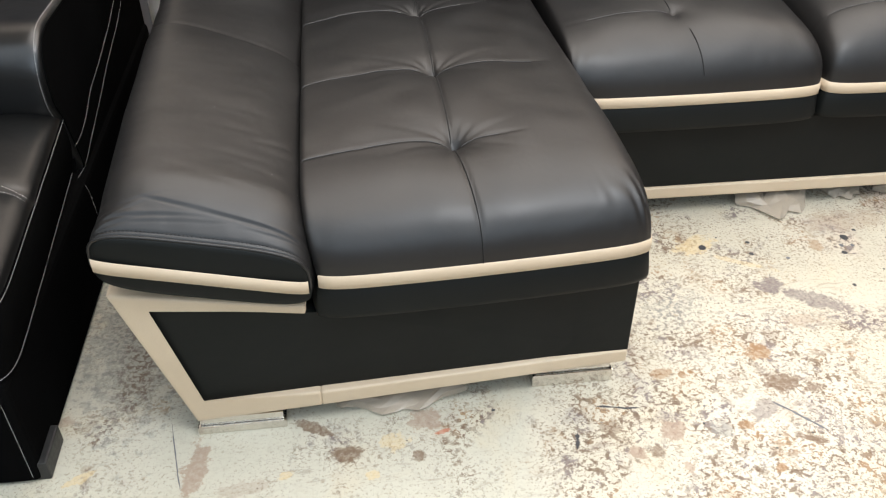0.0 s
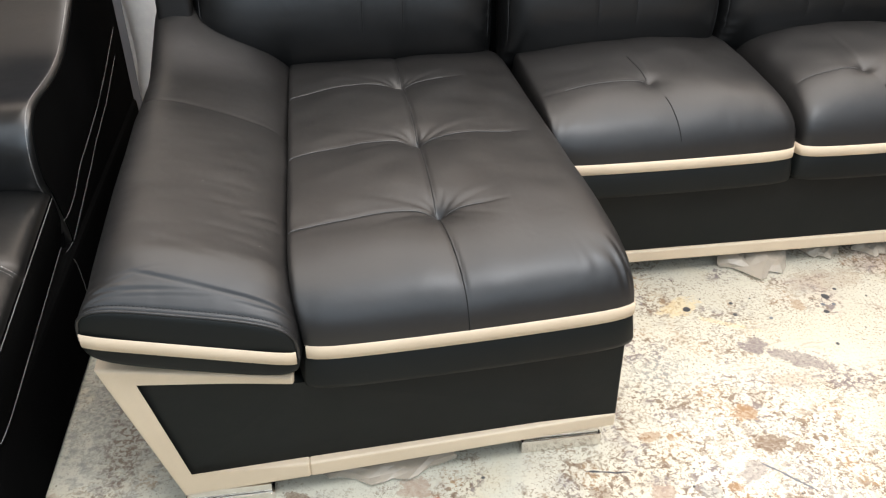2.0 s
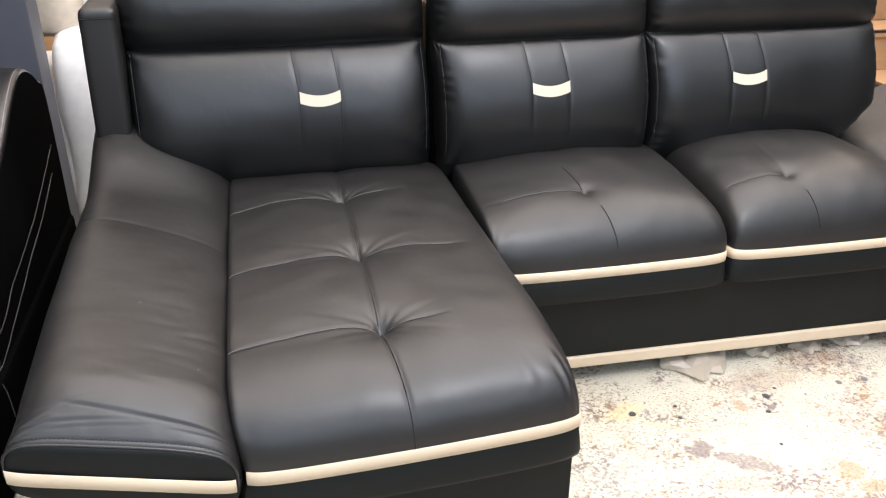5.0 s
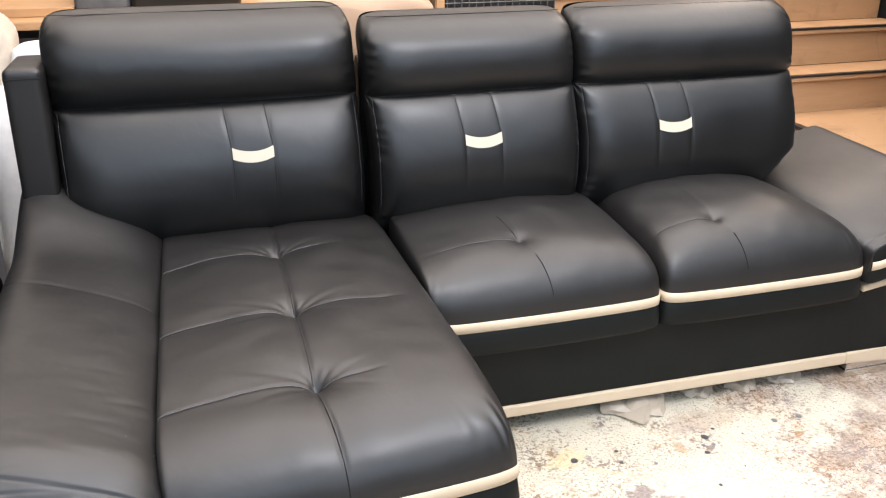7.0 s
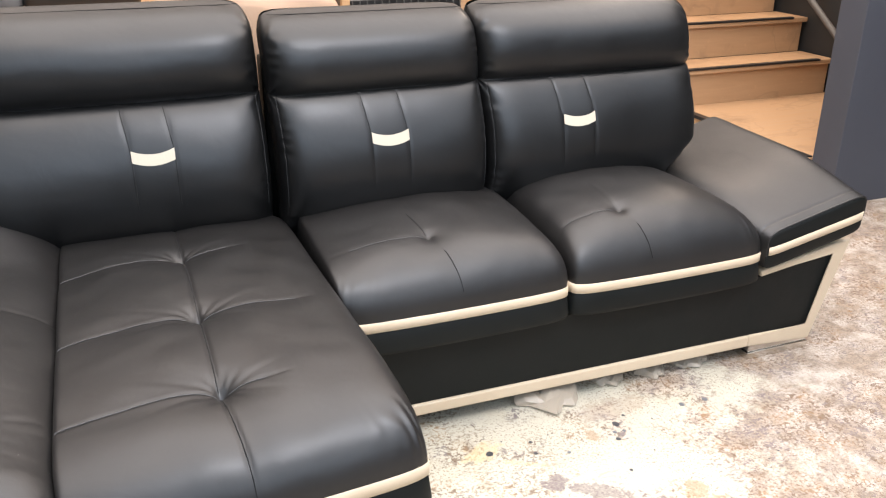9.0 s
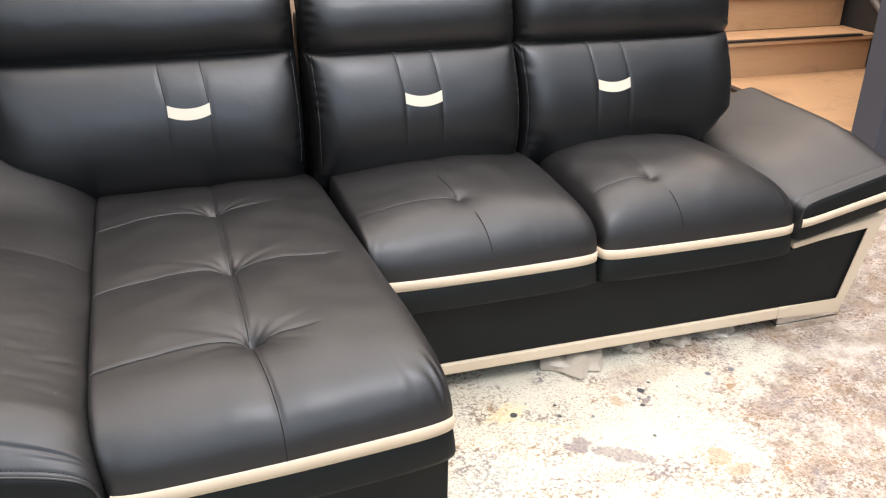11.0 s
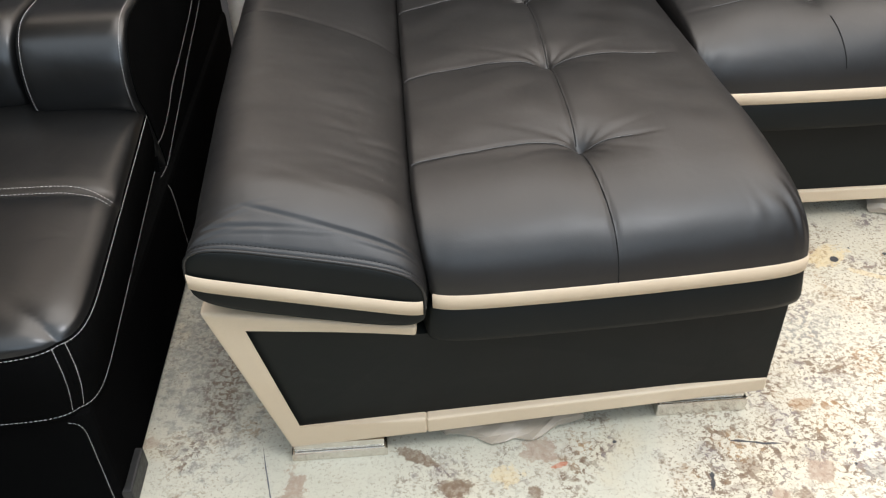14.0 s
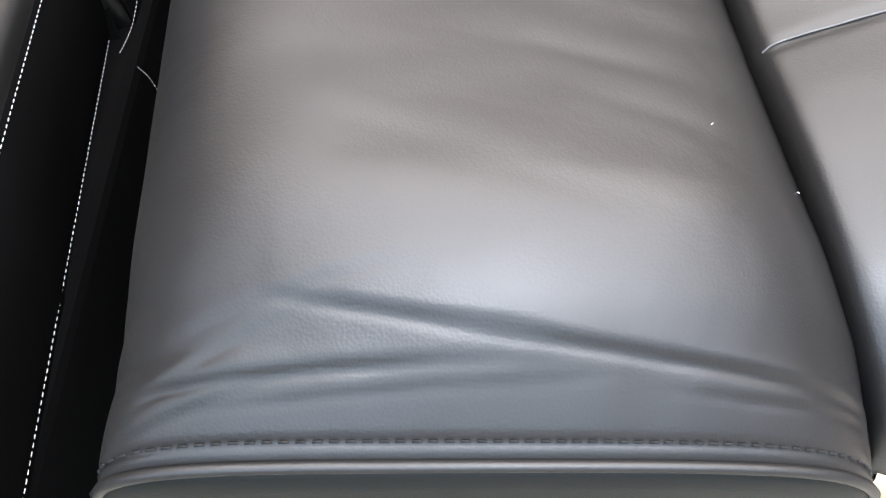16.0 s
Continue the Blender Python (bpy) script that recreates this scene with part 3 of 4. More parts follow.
def arm_pad(parent, mirror, ya, yb, wrinkles=True, sweep=1.0, flare=0.0, tilt=0.240, lift=0.003):
    """A long padded arm: a tilted lens-shaped section that runs back and sweeps up to the wing."""
    f = (lambda x: x) if mirror is None else (lambda x: mirror - x)
    L = yb - ya
    ny = 300 if wrinkles else 110
    s = np.linspace(0, 1, ny)
    ys = ya + L * (0.28 * s + 0.72 * s ** 2.2)
    nt = 220
    th = np.linspace(0, 2 * np.pi, nt, endpoint=False)
    W = 0.189
    TH, Y = np.meshgrid(th, ys)
    p = (4.2 - 1.0 * np.clip((Y - ya - 0.004) / 0.035, 0, 1) + 0.5 * np.clip((Y - ya - 0.14) / 0.25, 0, 1)) if wrinkles else 8.0
    U = np.sign(np.cos(TH)) * np.abs(np.cos(TH)) ** (2 / p)
    S = np.sign(np.sin(TH)) * np.abs(np.sin(TH)) ** (2 / p)
    up, lo = arm_section(Y, ya) if wrinkles else arm_section(Y, ya, 0.35, 0.078)
    back = np.clip((Y - (yb - 0.42)) / 0.40, 0, 1)
    back = back * back * (3 - 2 * back)
    rise = sweep * 0.115 * back * (1.0 - 0.8 * (0.5 + 0.5 * U) ** 2.6)
    long_rise = 0.022 * np.clip((Y - ya) / 0.7, 0, 1) * (0.5 - 0.5 * U)
    X = ARM_X + 0.003 + 0.011 * np.clip((Y - ya) / 0.06, 0, 1) + W * U + (0.004 * np.clip((Y - ya) / 0.08, 0, 1) - 0.012 * np.clip((Y - ya) / 0.8, 0, 1)) * (U < 0) * np.abs(U) + (0.006 if wrinkles else 0.0) * np.clip(1 - (Y - ya) / 0.05, 0, 1) * np.clip(-U, 0, 1) + flare * np.clip((Y - ya) / 0.55, 0, 1) * np.clip(U, 0, 1)
    Z = 0.433 - 0.23 * W * U + np.where(S > 0, S * up, S * lo) + np.where(S > -0.2, rise + long_rise, 0)
    # leather relief on the top: a seam across, folds near the front and soft creases
    top = np.clip(S * 1.6, 0, 1)
    d = Y - ya
    if wrinkles:
        seam_y = ya + 0.735 - 0.04 * U
        Z -= top * (0.0022 * bell(Y - seam_y, 0.0045) + 0.003 * bell(Y - seam_y, 0.05))
        def fold(line, amp, depth, wide=0.0032):
            q = (d - line) / wide
            lap = np.exp(-np.clip(q, 0, 60) / 7.0) / (1 + np.exp(-np.clip(3.4 * q, -40, 40)))
            return top * amp * depth * (0.24 * bell(q + 0.9, 0.8) - 0.50 * lap)

        def span(a, b, soft_a, soft_b):
            return np.clip((U - a) / soft_a, 0, 1) * np.clip((b - U) / soft_b, 0, 1)

        Z -= fold(0.0445 - 0.022 * U + 0.006 * U * U, span(-0.56, 1.0, 0.22, 0.12), 0.0056, 0.0028)
        Z -= fold(0.035 + 0.010 * U, span(-0.92, 0.10, 0.2, 0.45), 0.0052, 0.0026)
        Z -= fold(0.024 + 0.043 * (U + 0.61), span(-0.98, -0.48, 0.1, 0.12), 0.0032, 0.0028)
        Z -= fold(0.041 + 0.075 * (U + 0.61), span(-0.90, -0.40, 0.12, 0.1), 0.0022, 0.0026)
        Z -= fold(0.058 + 0.05 * (U + 0.50), span(-0.80, -0.20, 0.2, 0.2), 0.0020, 0.003)
        Z -= fold(0.022 + 0.012 * (U + 0.4), span(-0.75, 0.30, 0.2, 0.3), 0.0022, 0.0022)
        Z -= fold(0.023 + 0.02 * (U - 0.75) ** 2, span(0.36, 1.0, 0.35, 0.08), 0.0036, 0.0024)
        Z -= fold(0.033 - 0.012 * (U - 0.6), span(0.30, 1.0, 0.3, 0.08), 0.0022, 0.0026)
        for c, amp, slope, uc, uw in ((0.272, 0.0022, 0.03, 0.68, 0.30), (0.236, 0.0018, 0.03, 0.70, 0.26), (0.30, 0.0012, -0.02, 0.2, 0.3), (0.20, 0.0014, -0.03, 0.35, 0.4), (0.165, 0.0013, -0.05, 0.4, 0.4),
                                      (0.38, 0.0012, -0.03, 0.2, 0.35), (0.14, 0.0010, -0.05, -0.3, 0.4), (0.45, 0.0013, -0.02, 0.5, 0.3), (0.11, 0.0012, -0.04, 0.1, 0.5)):
            line = c + slope * (U - uc)
            Z -= top * bell(U - uc, uw) * 0.26 * amp * (bell(d - line, 0.008) - 0.9 * bell(d - line - 0.020, 0.016)) * (1 + 0.6 * np.sin(U * 7 + c * 60))
        Z -= top * 0.0020 * bell(d - 0.0062, 0.0018)
        # gathered pleats between the front seam and the first fold
        Z += top * 0.0007 * np.sin(U * 27 + 1.2 * np.sin(U * 5)) * bell(U - 0.05, 0.5) * bell(d - 0.021, 0.011)
    else:
        Z -= top * 0.0025 * bell(d - 0.030, 0.0035)
    rnd = np.array([noise.noise((float(x) * 5, float(y) * 5, 3.1)) for x, y in zip(X.ravel(), Y.ravel())]).reshape(X.shape)
    Z += top * 0.004 * rnd
    if wrinkles:
        slack = np.array([noise.noise((float(x) * 7 + float(y) * 5, float(y) * 15 - float(x) * 9, 6.4)) + 0.5 * noise.noise((float(x) * 19 + float(y) * 12, float(y) * 34 - float(x) * 15, 1.7)) for x, y in zip(X.ravel(), Y.ravel())]).reshape(X.shape)
        Z += top * 0.0009 * slack * np.clip(d / 0.06, 0.2, 1)
    if wrinkles:
        lint = thing("lint", "tiny white lint specks on the leather arm", "lint", kind="stuff")
        for k, (lx, ly) in enumerate(((-0.179, 0.343), (-0.366, 0.121), (-0.059, 0.132), (-0.012, 0.111), (-0.28, 0.61))):
            i = int(np.argmin((X - lx) ** 2 + (Y - ly) ** 2 + np.where(S > 0.1, 0, 9)))
            px, py, pz = X.ravel()[i], Y.ravel()[i], Z.ravel()[i]
            V, F = tube([(px + 0.0004 * q, py + 0.0003 * q * (k % 3 - 1), pz + 0.0005) for q in range(4)], 0.0003, 5)
            ob = mesh_object("fibre", V, F, WHITE_THREAD, lint)
            ob["kind"] = "stuff"
    # rounded front edge
    V = np.stack([f(X), Y, Z], -1)
    faces = grid_faces(ny, nt, wrap=True)
    pad = mesh_object("arm_pad", V.reshape(-1, 3), faces, BLACK, parent, "black leather arm pad with folds near its front")
    # front cap with a bulge, its pale band and its piping
    rim = np.stack([X[0], Y[0], Z[0]], -1)
    c = rim.mean(0)
    rows = [rim]
    for q, bulge in ((0.985, 0.003), (0.94, 0.006), (0.8, 0.008), (0.55, 0.010), (0.25, 0.011), (0.02, 0.0115)):
        r = c + (rim - c) * q
        r[:, 1] = ya - bulge
        rows.append(r)
    V2 = np.concatenate(rows)
    V2[:, 0] = f(V2[:, 0])
    mesh_object("end_cap", V2, grid_faces(len(rows), nt, wrap=True), SIDE_SHADED_BLACK, parent)
    us = np.linspace(-0.962, 0.98, 60)
    band = []
    for dz, off in ((0.0140, 0.0), (0.0132, 0.0022), (-0.0132, 0.0022), (-0.0140, 0.0)):
        x = ARM_X + 0.003 + W * us
        z = 0.4350 + lift - tilt * W * us + dz
        y = ya - 0.0128 * (1 - np.abs(us) ** 9) ** 0.5 - off
        band.append(np.stack([f(x), y, z], -1))
    V3 = np.concatenate(band)
    mesh_object("band", V3, grid_faces(4, 60), BEIGE, parent, "beige leather band")
    line = [(f(x), y - 0.002, z) for x, y, z in rim[: nt // 2 + 1]]
    Vp, Fp = tube(line, 0.0032, 6)
    mesh_object("piping", Vp, Fp, BLACK, pad)
    row = 5
    if wrinkles:
        keep = range(6, nt // 2 - 6)
        pts = [((f(X[row, i]), Y[row, i], Z[row, i] + 0.0014), (0, -0.3, 1)) for i in keep]
        Vs, Fs = dashes(pts, 0.0046, 0.0026, 0.0013)
        mesh_object("stitching", Vs, Fs, SHADOW_THREAD, pad, "black stitching")
    return pad


def seat_cushion(parent, x0, x1, y0, y1, zb, H, nx, ny, seams_y, seam_x, tufts, shift=None, crown=0.02, slope=0.0, pale=(), dark=(), band_to=-9.0, left_to=0.05, gather=(1.0, 1.0), sides=(14, 12), taper=0.0, pull=1.0, roll=(11, 7), bow=0.40, lap=0.0, curl=0.0):
    """A puffed seat: top, pale band and boxing below. seams_y run across, seam_x(y) along, tufts are (x, y, depth)."""
    u, v = spread(nx), spread(ny)
    U, V = np.meshgrid(u, v, indexing="ij")
    a = 10
    cut = 0.04 * np.abs(U) ** a * np.abs(V) ** a
    hx, hy, cx, cy = (x1 - x0) / 2, (y1 - y0) / 2, (x0 + x1) / 2, (y0 + y1) / 2
    X = cx + hx * U * (1 - cut)
    Y = cy + hy * V * (1 - cut * hx / hy)
    Y = Y - 0.008 * (1 - U * U) * (V < 0) * np.abs(V) ** 6
    X = X - taper * (0.5 + 0.5 * V) * np.clip(U, 0, 1)
    if shift:
        Y = Y + shift * np.clip((X - x0) / (x1 - x0), 0, 1) * (0.5 - 0.5 * V)
    E = np.clip(1 - np.abs(U) ** np.where(U < 0, sides[0], sides[1]), 0, 1) ** np.where(U < 0, 0.33 if sides[0] < 40 else 0.22, 0.33) * np.where(V < 0, np.clip(1 - np.abs(V) ** (roll[0] if hy > 0.4 else roll[1]), 0, 1) ** bow, np.clip(1 - np.abs(V) ** 30, 0, 1) ** 0.4)
    Z = zb + H * E + crown * (1 - np.abs(U) ** 2.6) * (1 - np.abs(V) ** 2.6) + min(slope, 0.014) * (V + 1) / 2 + max(0.0, slope - 0.014) * (V + 1) / 2 * E
    X = X - lap * E * np.clip((-U - 0.7) / 0.3, 0, 1)
    soft = np.clip(E * 1.3 - 0.25, 0, 1)
    for sy, upto in seams_y:
        d = Y - sy + curl * np.clip((cx - 0.04 - X) / 0.3, 0, 1) ** 2
        Z -= soft * np.clip((upto - X) / 0.05, 0, 1) * min(1.0, 0.3 + 0.7 * pull) * (0.0022 * bell(d, 0.0045) + 0.0045 * pull * bell(d, 0.045))
    if seam_x:
        d = X - seam_x(Y)
        Z -= np.clip(E * 1.2, 0, 1) * (0.0045 * pull * bell(d, 0.0055) + 0.006 * pull * bell(d, 0.045))
    for tx, ty, depth in tufts:
        dx, dy = X - tx, Y - ty
        r = np.hypot(dx, dy)
        ang = np.arctan2(dy, dx)
        Z -= depth * np.exp(-((r / 0.021) ** 1.0)) + 0.008 * pull * bell(r, 0.10)
        Z -= 0.0011 * pull * np.cos(11 * ang + 1.1 * np.sin(2 * ang) + 9 * tx) * bell(r - 0.029, 0.022) * np.clip(r / 0.016, 0, 1)
        # longer drawn creases that leave the tuft to the sides
        for k, (da, ln) in enumerate(((0.35, 0.16), (2.75, 0.18), (3.45, 0.16), (-0.4, 0.13))):
            along, across = dx * math.cos(da) + dy * math.sin(da), -dx * math.sin(da) + dy * math.cos(da)
            Z -= 0.0006 * pull * (along > 0) * bell(along - 0.06, ln * 0.5) * (bell(across, 0.007) - bell(across - 0.016, 0.010))
    wob = np.array([noise.noise((float(p) * 4.2 + x0, float(q) * 4.2, 7.7)) + 0.4 * noise.noise((float(p) * 13, float(q) * 13, 1.2)) for p, q in zip(X.ravel(), Y.ravel())]).reshape(X.shape)
    Z += soft * 0.0055 * wob
    # puckers where the leather is gathered at the front corners
    for side in (-1, 1):
        near = bell(U - side * 0.90, 0.16) * bell(V + 0.94, 0.5 * 0.10 / hy)
        Z += 0.0030 * gather[0 if side < 0 else 1] * near * np.sin(X * 210 + Y * 110 * side + 2.0 * np.sin(X * 57))
    ruck = 0.0010 if hy > 0.4 else 0.0017
    front = bell(V + 0.97, 0.35 * 0.06 / hy) * (0.35 + 0.65 * np.abs(U) ** 3)
    Z += ruck * front * np.sin(X * 95 + 3 * np.sin(X * 21 + x0)) * (0.5 + 0.5 * np.sin(X * 33 + 1.3))
    P = np.stack([X, Y, Z], -1).reshape(-1, 3)
    top = mesh_object("cushion", P, grid_faces(nx, ny), BLACK, parent, "tufted black leather seat cushion")
    loop = P[perimeter(nx, ny)].copy()
    loop[:, 2] = zb + min(slope, 0.014) * (loop[:, 1] - y0) / (y1 - y0)
    keep = np.array([(p[1] < y0 + (0.07 if p[0] > cx else left_to)) or (p[0] > cx and p[1] < band_to) for p in loop])

    def cut(faces):
        n = len(loop)
        return [f for f in faces if keep[f[0] % n] and keep[f[2] % n]]

    Vb, Fb = ring_wall(loop, [(-0.001, 0.003), (0.0028, 0.0015), (0.0036, -0.012), (0.003, -0.026), (-0.001, -0.028)])
    mesh_object("band", Vb, cut(Fb), BEIGE, parent, "beige leather band")
    Vc, Fc = ring_wall(loop, [(-0.003, -0.025), (0.001, -0.031), (0.005, -0.058), (0.008, -0.084), (0.006, -0.095), (-0.004, -0.100), (-0.03, -0.102)])
    mesh_object("boxing", Vc, Fc, SIDE_SHADED_BLACK, parent)
    # seam lines that follow the surface: pale for the highlight, black for the groove's shade
    for lines, material, radius, lift in ((pale, SEAM_GLINT, 0.0007, 0.0008), (dark, SHADOW_THREAD, 0.0012, 0.0010)):
        for pts in lines:
            line = []
            for px, py in pts:
                if shift:
                    py = py - shift * min(1.0, max(0.0, (px - x0) / (x1 - x0))) * (0.5 - 0.5 * (py - cy) / hy)
                a = np.interp((px - cx) / hx, u, np.arange(nx))
                b = np.interp((py - cy) / hy, v, np.arange(ny))
                i, j = int(min(a, nx - 2)), int(min(b, ny - 2))
                fa, fb = a - i, b - j
                q = [(1 - fa) * (1 - fb) * G[i, j] + fa * (1 - fb) * G[i + 1, j] + (1 - fa) * fb * G[i, j + 1] + fa * fb * G[i + 1, j + 1] for G in (X, Y, Z)]
                line.append((q[0], q[1], q[2] + lift))
            Vt, Ft = tube(line, radius, 5)
            mesh_object("seam", Vt, Ft, material, top)
    return top


def lean(z):
    q = z - 0.72
    return 0.13 * (q + np.sqrt(q * q + 0.03)) - 0.016


def back_surface(x, z, x0, x1, ym, zs, zt, zb, lo, hi):
    """y of a back cushion's front at (x, z); zs: seam below the headrest."""
    u = np.clip((x - x0) / (x1 - x0) * 2 - 1, -1, 1)
    ex = np.clip(1 - np.abs(u) ** 8, 0, 1) ** 0.42
    v1 = np.clip((z - zb) / (zs - zb) * 2 - 1, -1, 1)
    v2 = np.clip((z - zs) / (zt - zs) * 2 - 1, -1, 1)
    low = np.where(v1 > 0, 0.078 + (lo - 0.078) * np.clip(1 - np.abs(v1) ** 2.0, 0, 1) ** 0.62, lo * np.clip(1 - np.abs(v1) ** 2.0, 0, 1) ** 0.62)
    e2 = np.where(v2 > 0, np.clip(1 - np.abs(v2) ** 2.2, 0, 1) ** 0.56, np.clip(1 - np.abs(v2) ** 2.0, 0, 1) ** 0.66)
    up = np.where(v2 > 0, hi * e2, 0.078 + (hi - 0.078) * e2)
    D = np.where(z < zs, low, up)
    return ym + lean(z) - D * (0.25 + 0.75 * ex) * np.where(ex > 0.02, 1, 0.6)


def back_cushion(parent, x0, x1, ym, zs, zt, zb, lo, hi, logo_x, nx=190, shear=0.0, tuck=(0.0, 0.0)):
    zl = zb + (zs - zb) * (spread(70, 0.85) + 1) / 2
    zu = zs + (zt - zs) * (spread(50, 0.9) + 1) / 2
    zz = np.concatenate([zl, zu[1:]])
    xs = x0 + (x1 - x0) * (spread(nx, 0.9) + 1) / 2
    X, Z = np.meshgrid(xs, zz, indexing="ij")
    u = (X - x0) / (x1 - x0) * 2 - 1
    Y = back_surface(X, Z, x0, x1, ym, zs, zt, zb, lo, hi)
    # the two seams of the middle panel
    for k in (-1, 1):
        line = logo_x + k * 0.0575 - 0.010 * np.clip((Z - 0.79) / 0.1, 0, 1)
        Y += np.where(Z < zs - 0.004, np.clip((Z - 0.60) / 0.08, 0, 1), 0) * (0.0025 * bell(X - line, 0.0035) + 0.0007 * bell(X - line, 0.012))
    # gathers beside the seam and along the sides
    side = bell(np.abs(u) - 0.95, 0.05)
    Y += 0.0032 * side * np.sin(Z * 150 + 3 * np.sin(Z * 31 + x0)) * (0.5 + 0.5 * np.sin(Z * 23 + 5 * x0))
    # pinched ends of the seam under the headrest
    pinch = bell(np.abs(u) - 0.97, 0.10) * bell(Z - zs, 0.035)
    Y += 0.004 * pinch * np.sin(np.arctan2(Z - zs, 1.0 - np.abs(u)) * 7)
    # puckers at the upper corners and a line of sewing down each side
    corner = bell(np.abs(u) - 0.93, 0.07) * bell(Z - (zt - 0.055), 0.030)
    Y += 0.0028 * corner * np.sin(np.arctan2(Z - (zt - 0.09), 1.0 - np.abs(u)) * 9 + 40 * Z)
    Y += 0.0013 * bell(np.abs(u) - 0.955, 0.006) * np.clip((zs + 0.03 - Z) / 0.02, 0, 1) * np.clip((Z - zb - 0.06) / 0.05, 0, 1)
    wob = np.array([noise.noise((float(p) * 4.0, float(q) * 4.0, 2.2 + x0)) for p, q in zip(X.ravel(), Z.ravel())]).reshape(X.shape)
    Y += 0.006 * wob * np.clip(1 - np.abs(u) ** 6, 0, 1)
    # rounded upper corners
    e = np.abs(u) ** 10 * np.clip((Z - (zt - 0.09)) / 0.09, 0, 1) ** 2
    X = X - np.sign(u) * 0.018 * e - shear * np.clip((Z - 0.75) / 0.4, 0, 1)
    Z = Z - 0.020 * e
    low = np.clip((0.66 - Z) / 0.14, 0, 1)
    X = X + low * np.abs(u) ** 3 * np.where(u < 0, tuck[0], -tuck[1])
    P = np.stack([X, Y, Z], -1).reshape(-1, 3)
    n = len(zz)
    fr = mesh_object("back_cushion", P, grid_faces(nx, n), BACK_SHADED_BLACK, parent, "black leather back cushion with a rolled headrest")
    Yb = ym + lean(Z) + 0.065 * np.clip(1 - np.abs(u) ** 9, 0, 1) ** 0.4 * np.clip((zt - Z) / 0.03, 0, 1) ** 0.5
    edge = (np.abs(u) > 0.999) | (Z > zt - 1e-4)
    Pb = np.stack([X, np.where(edge, Y, Yb), Z], -1).reshape(-1, 3)
    mesh_object("back_cover", Pb[:, :], grid_faces(nx, n), SIDE_SHADED_BLACK, fr)
    # a pale curved tab across the panel
    rows = []
    for q in (0, 1):
        row = []
        for i in range(14):
            w = -1 + 2 * i / 13
            x = logo_x + w * 0.0575
            z = 0.789 - q * 0.030 - 0.012 * (1 - w * w)
            row.append((x, z))
        rows.append(row)
    pts = []
    for q, off in ((0, 0.002), (0, 0.0052), (1, 0.0052), (1, 0.002)):
        for x, z in rows[q]:
            y = float(back_surface(np.array(x), np.array(z), x0, x1, ym, zs, zt, zb, lo, hi))
            pts.append((x, y - off + 0.0035, z))
    mesh_object("tab", pts, grid_faces(4, 14), CREAM, fr, "cream leather tab", smooth=False)
    for k in (-1, 1):
        line = []
        for z in np.linspace(0.63, zs - 0.012, 50):
            x = logo_x + k * 0.0575 - 0.010 * min(1, max(0, (z - 0.79) / 0.1))
            a, b = np.interp(x, xs, np.arange(nx)), np.interp(z, zz, np.arange(n))
            i, j = int(min(a, nx - 2)), int(min(b, n - 2))
            fa, fb = a - i, b - j
            y = (1 - fa) * (1 - fb) * Y[i, j] + fa * (1 - fb) * Y[i + 1, j] + (1 - fa) * fb * Y[i, j + 1] + fa * fb * Y[i + 1, j + 1]
            line.append((x - shear * np.clip((z - 0.75) / 0.4, 0, 1), y - 0.0003, z))
        V, F = tube(line, 0.0013, 5)
        mesh_object("seam", V, F, SHADOW_THREAD, fr)
    # side seams as grey lines that paint in the piping's highlight
    for k in (-1, 1):
        line = []
        i = int(np.argmin(np.abs(xs - (x0 + (x1 - x0) * (0.5 + 0.4775 * k)))))
        for j in range(n):
            if zb + 0.12 < zz[j] < zs - 0.006:
                line.append((X[i, j], Y[i, j] - 0.0004, Z[i, j]))
        V, F = tube(line, 0.0007, 5)
        mesh_object("seam", V, F, PIPING_GLINT, fr)
    # seams: under the headrest and on the crest
    line = []
    for x in np.linspace(x0 + 0.03, x1 - 0.03, 40):
        z = zt - 0.010
        y = float(back_surface(np.array(x), np.array(z), x0, x1, ym, zs, zt, zb, lo, hi))
        line.append((x - shear * np.clip((z - 0.75) / 0.4, 0, 1), y - 0.0006, z))
    V, F = tube(line, 0.0010, 6)
    mesh_object("piping", V, F, SHADOW_THREAD, fr)
    return fr


def wing(parent, mirror, y0, y1):
    """The upright side of the back, beside the end cushion."""
    f = (lambda x: x) if mirror is None else (lambda x: mirror - x)
    out = [(-0.36, 0.40), (-0.262, 0.40), (-0.250, 1.034), (-0.345, 1.034)]
    bm = prism([(f(x), z) for x, z in out], y0, y1, 0.022, None, 4)
    w = part("wing", bm, BLACK, parent, smooth=True)
    V, F = tube([(f(-0.343 + 0.003 * i), y0 - 0.0006, 1.008) for i in range(31)], 0.0014, 5)
    mesh_object("seam", V, F, SHADOW_THREAD, w)


def run(a, b, n=70):
    return [(a[0] + (b[0] - a[0]) * k / (n - 1), a[1] + (b[1] - a[1]) * k / (n - 1)) for k in range(n)]


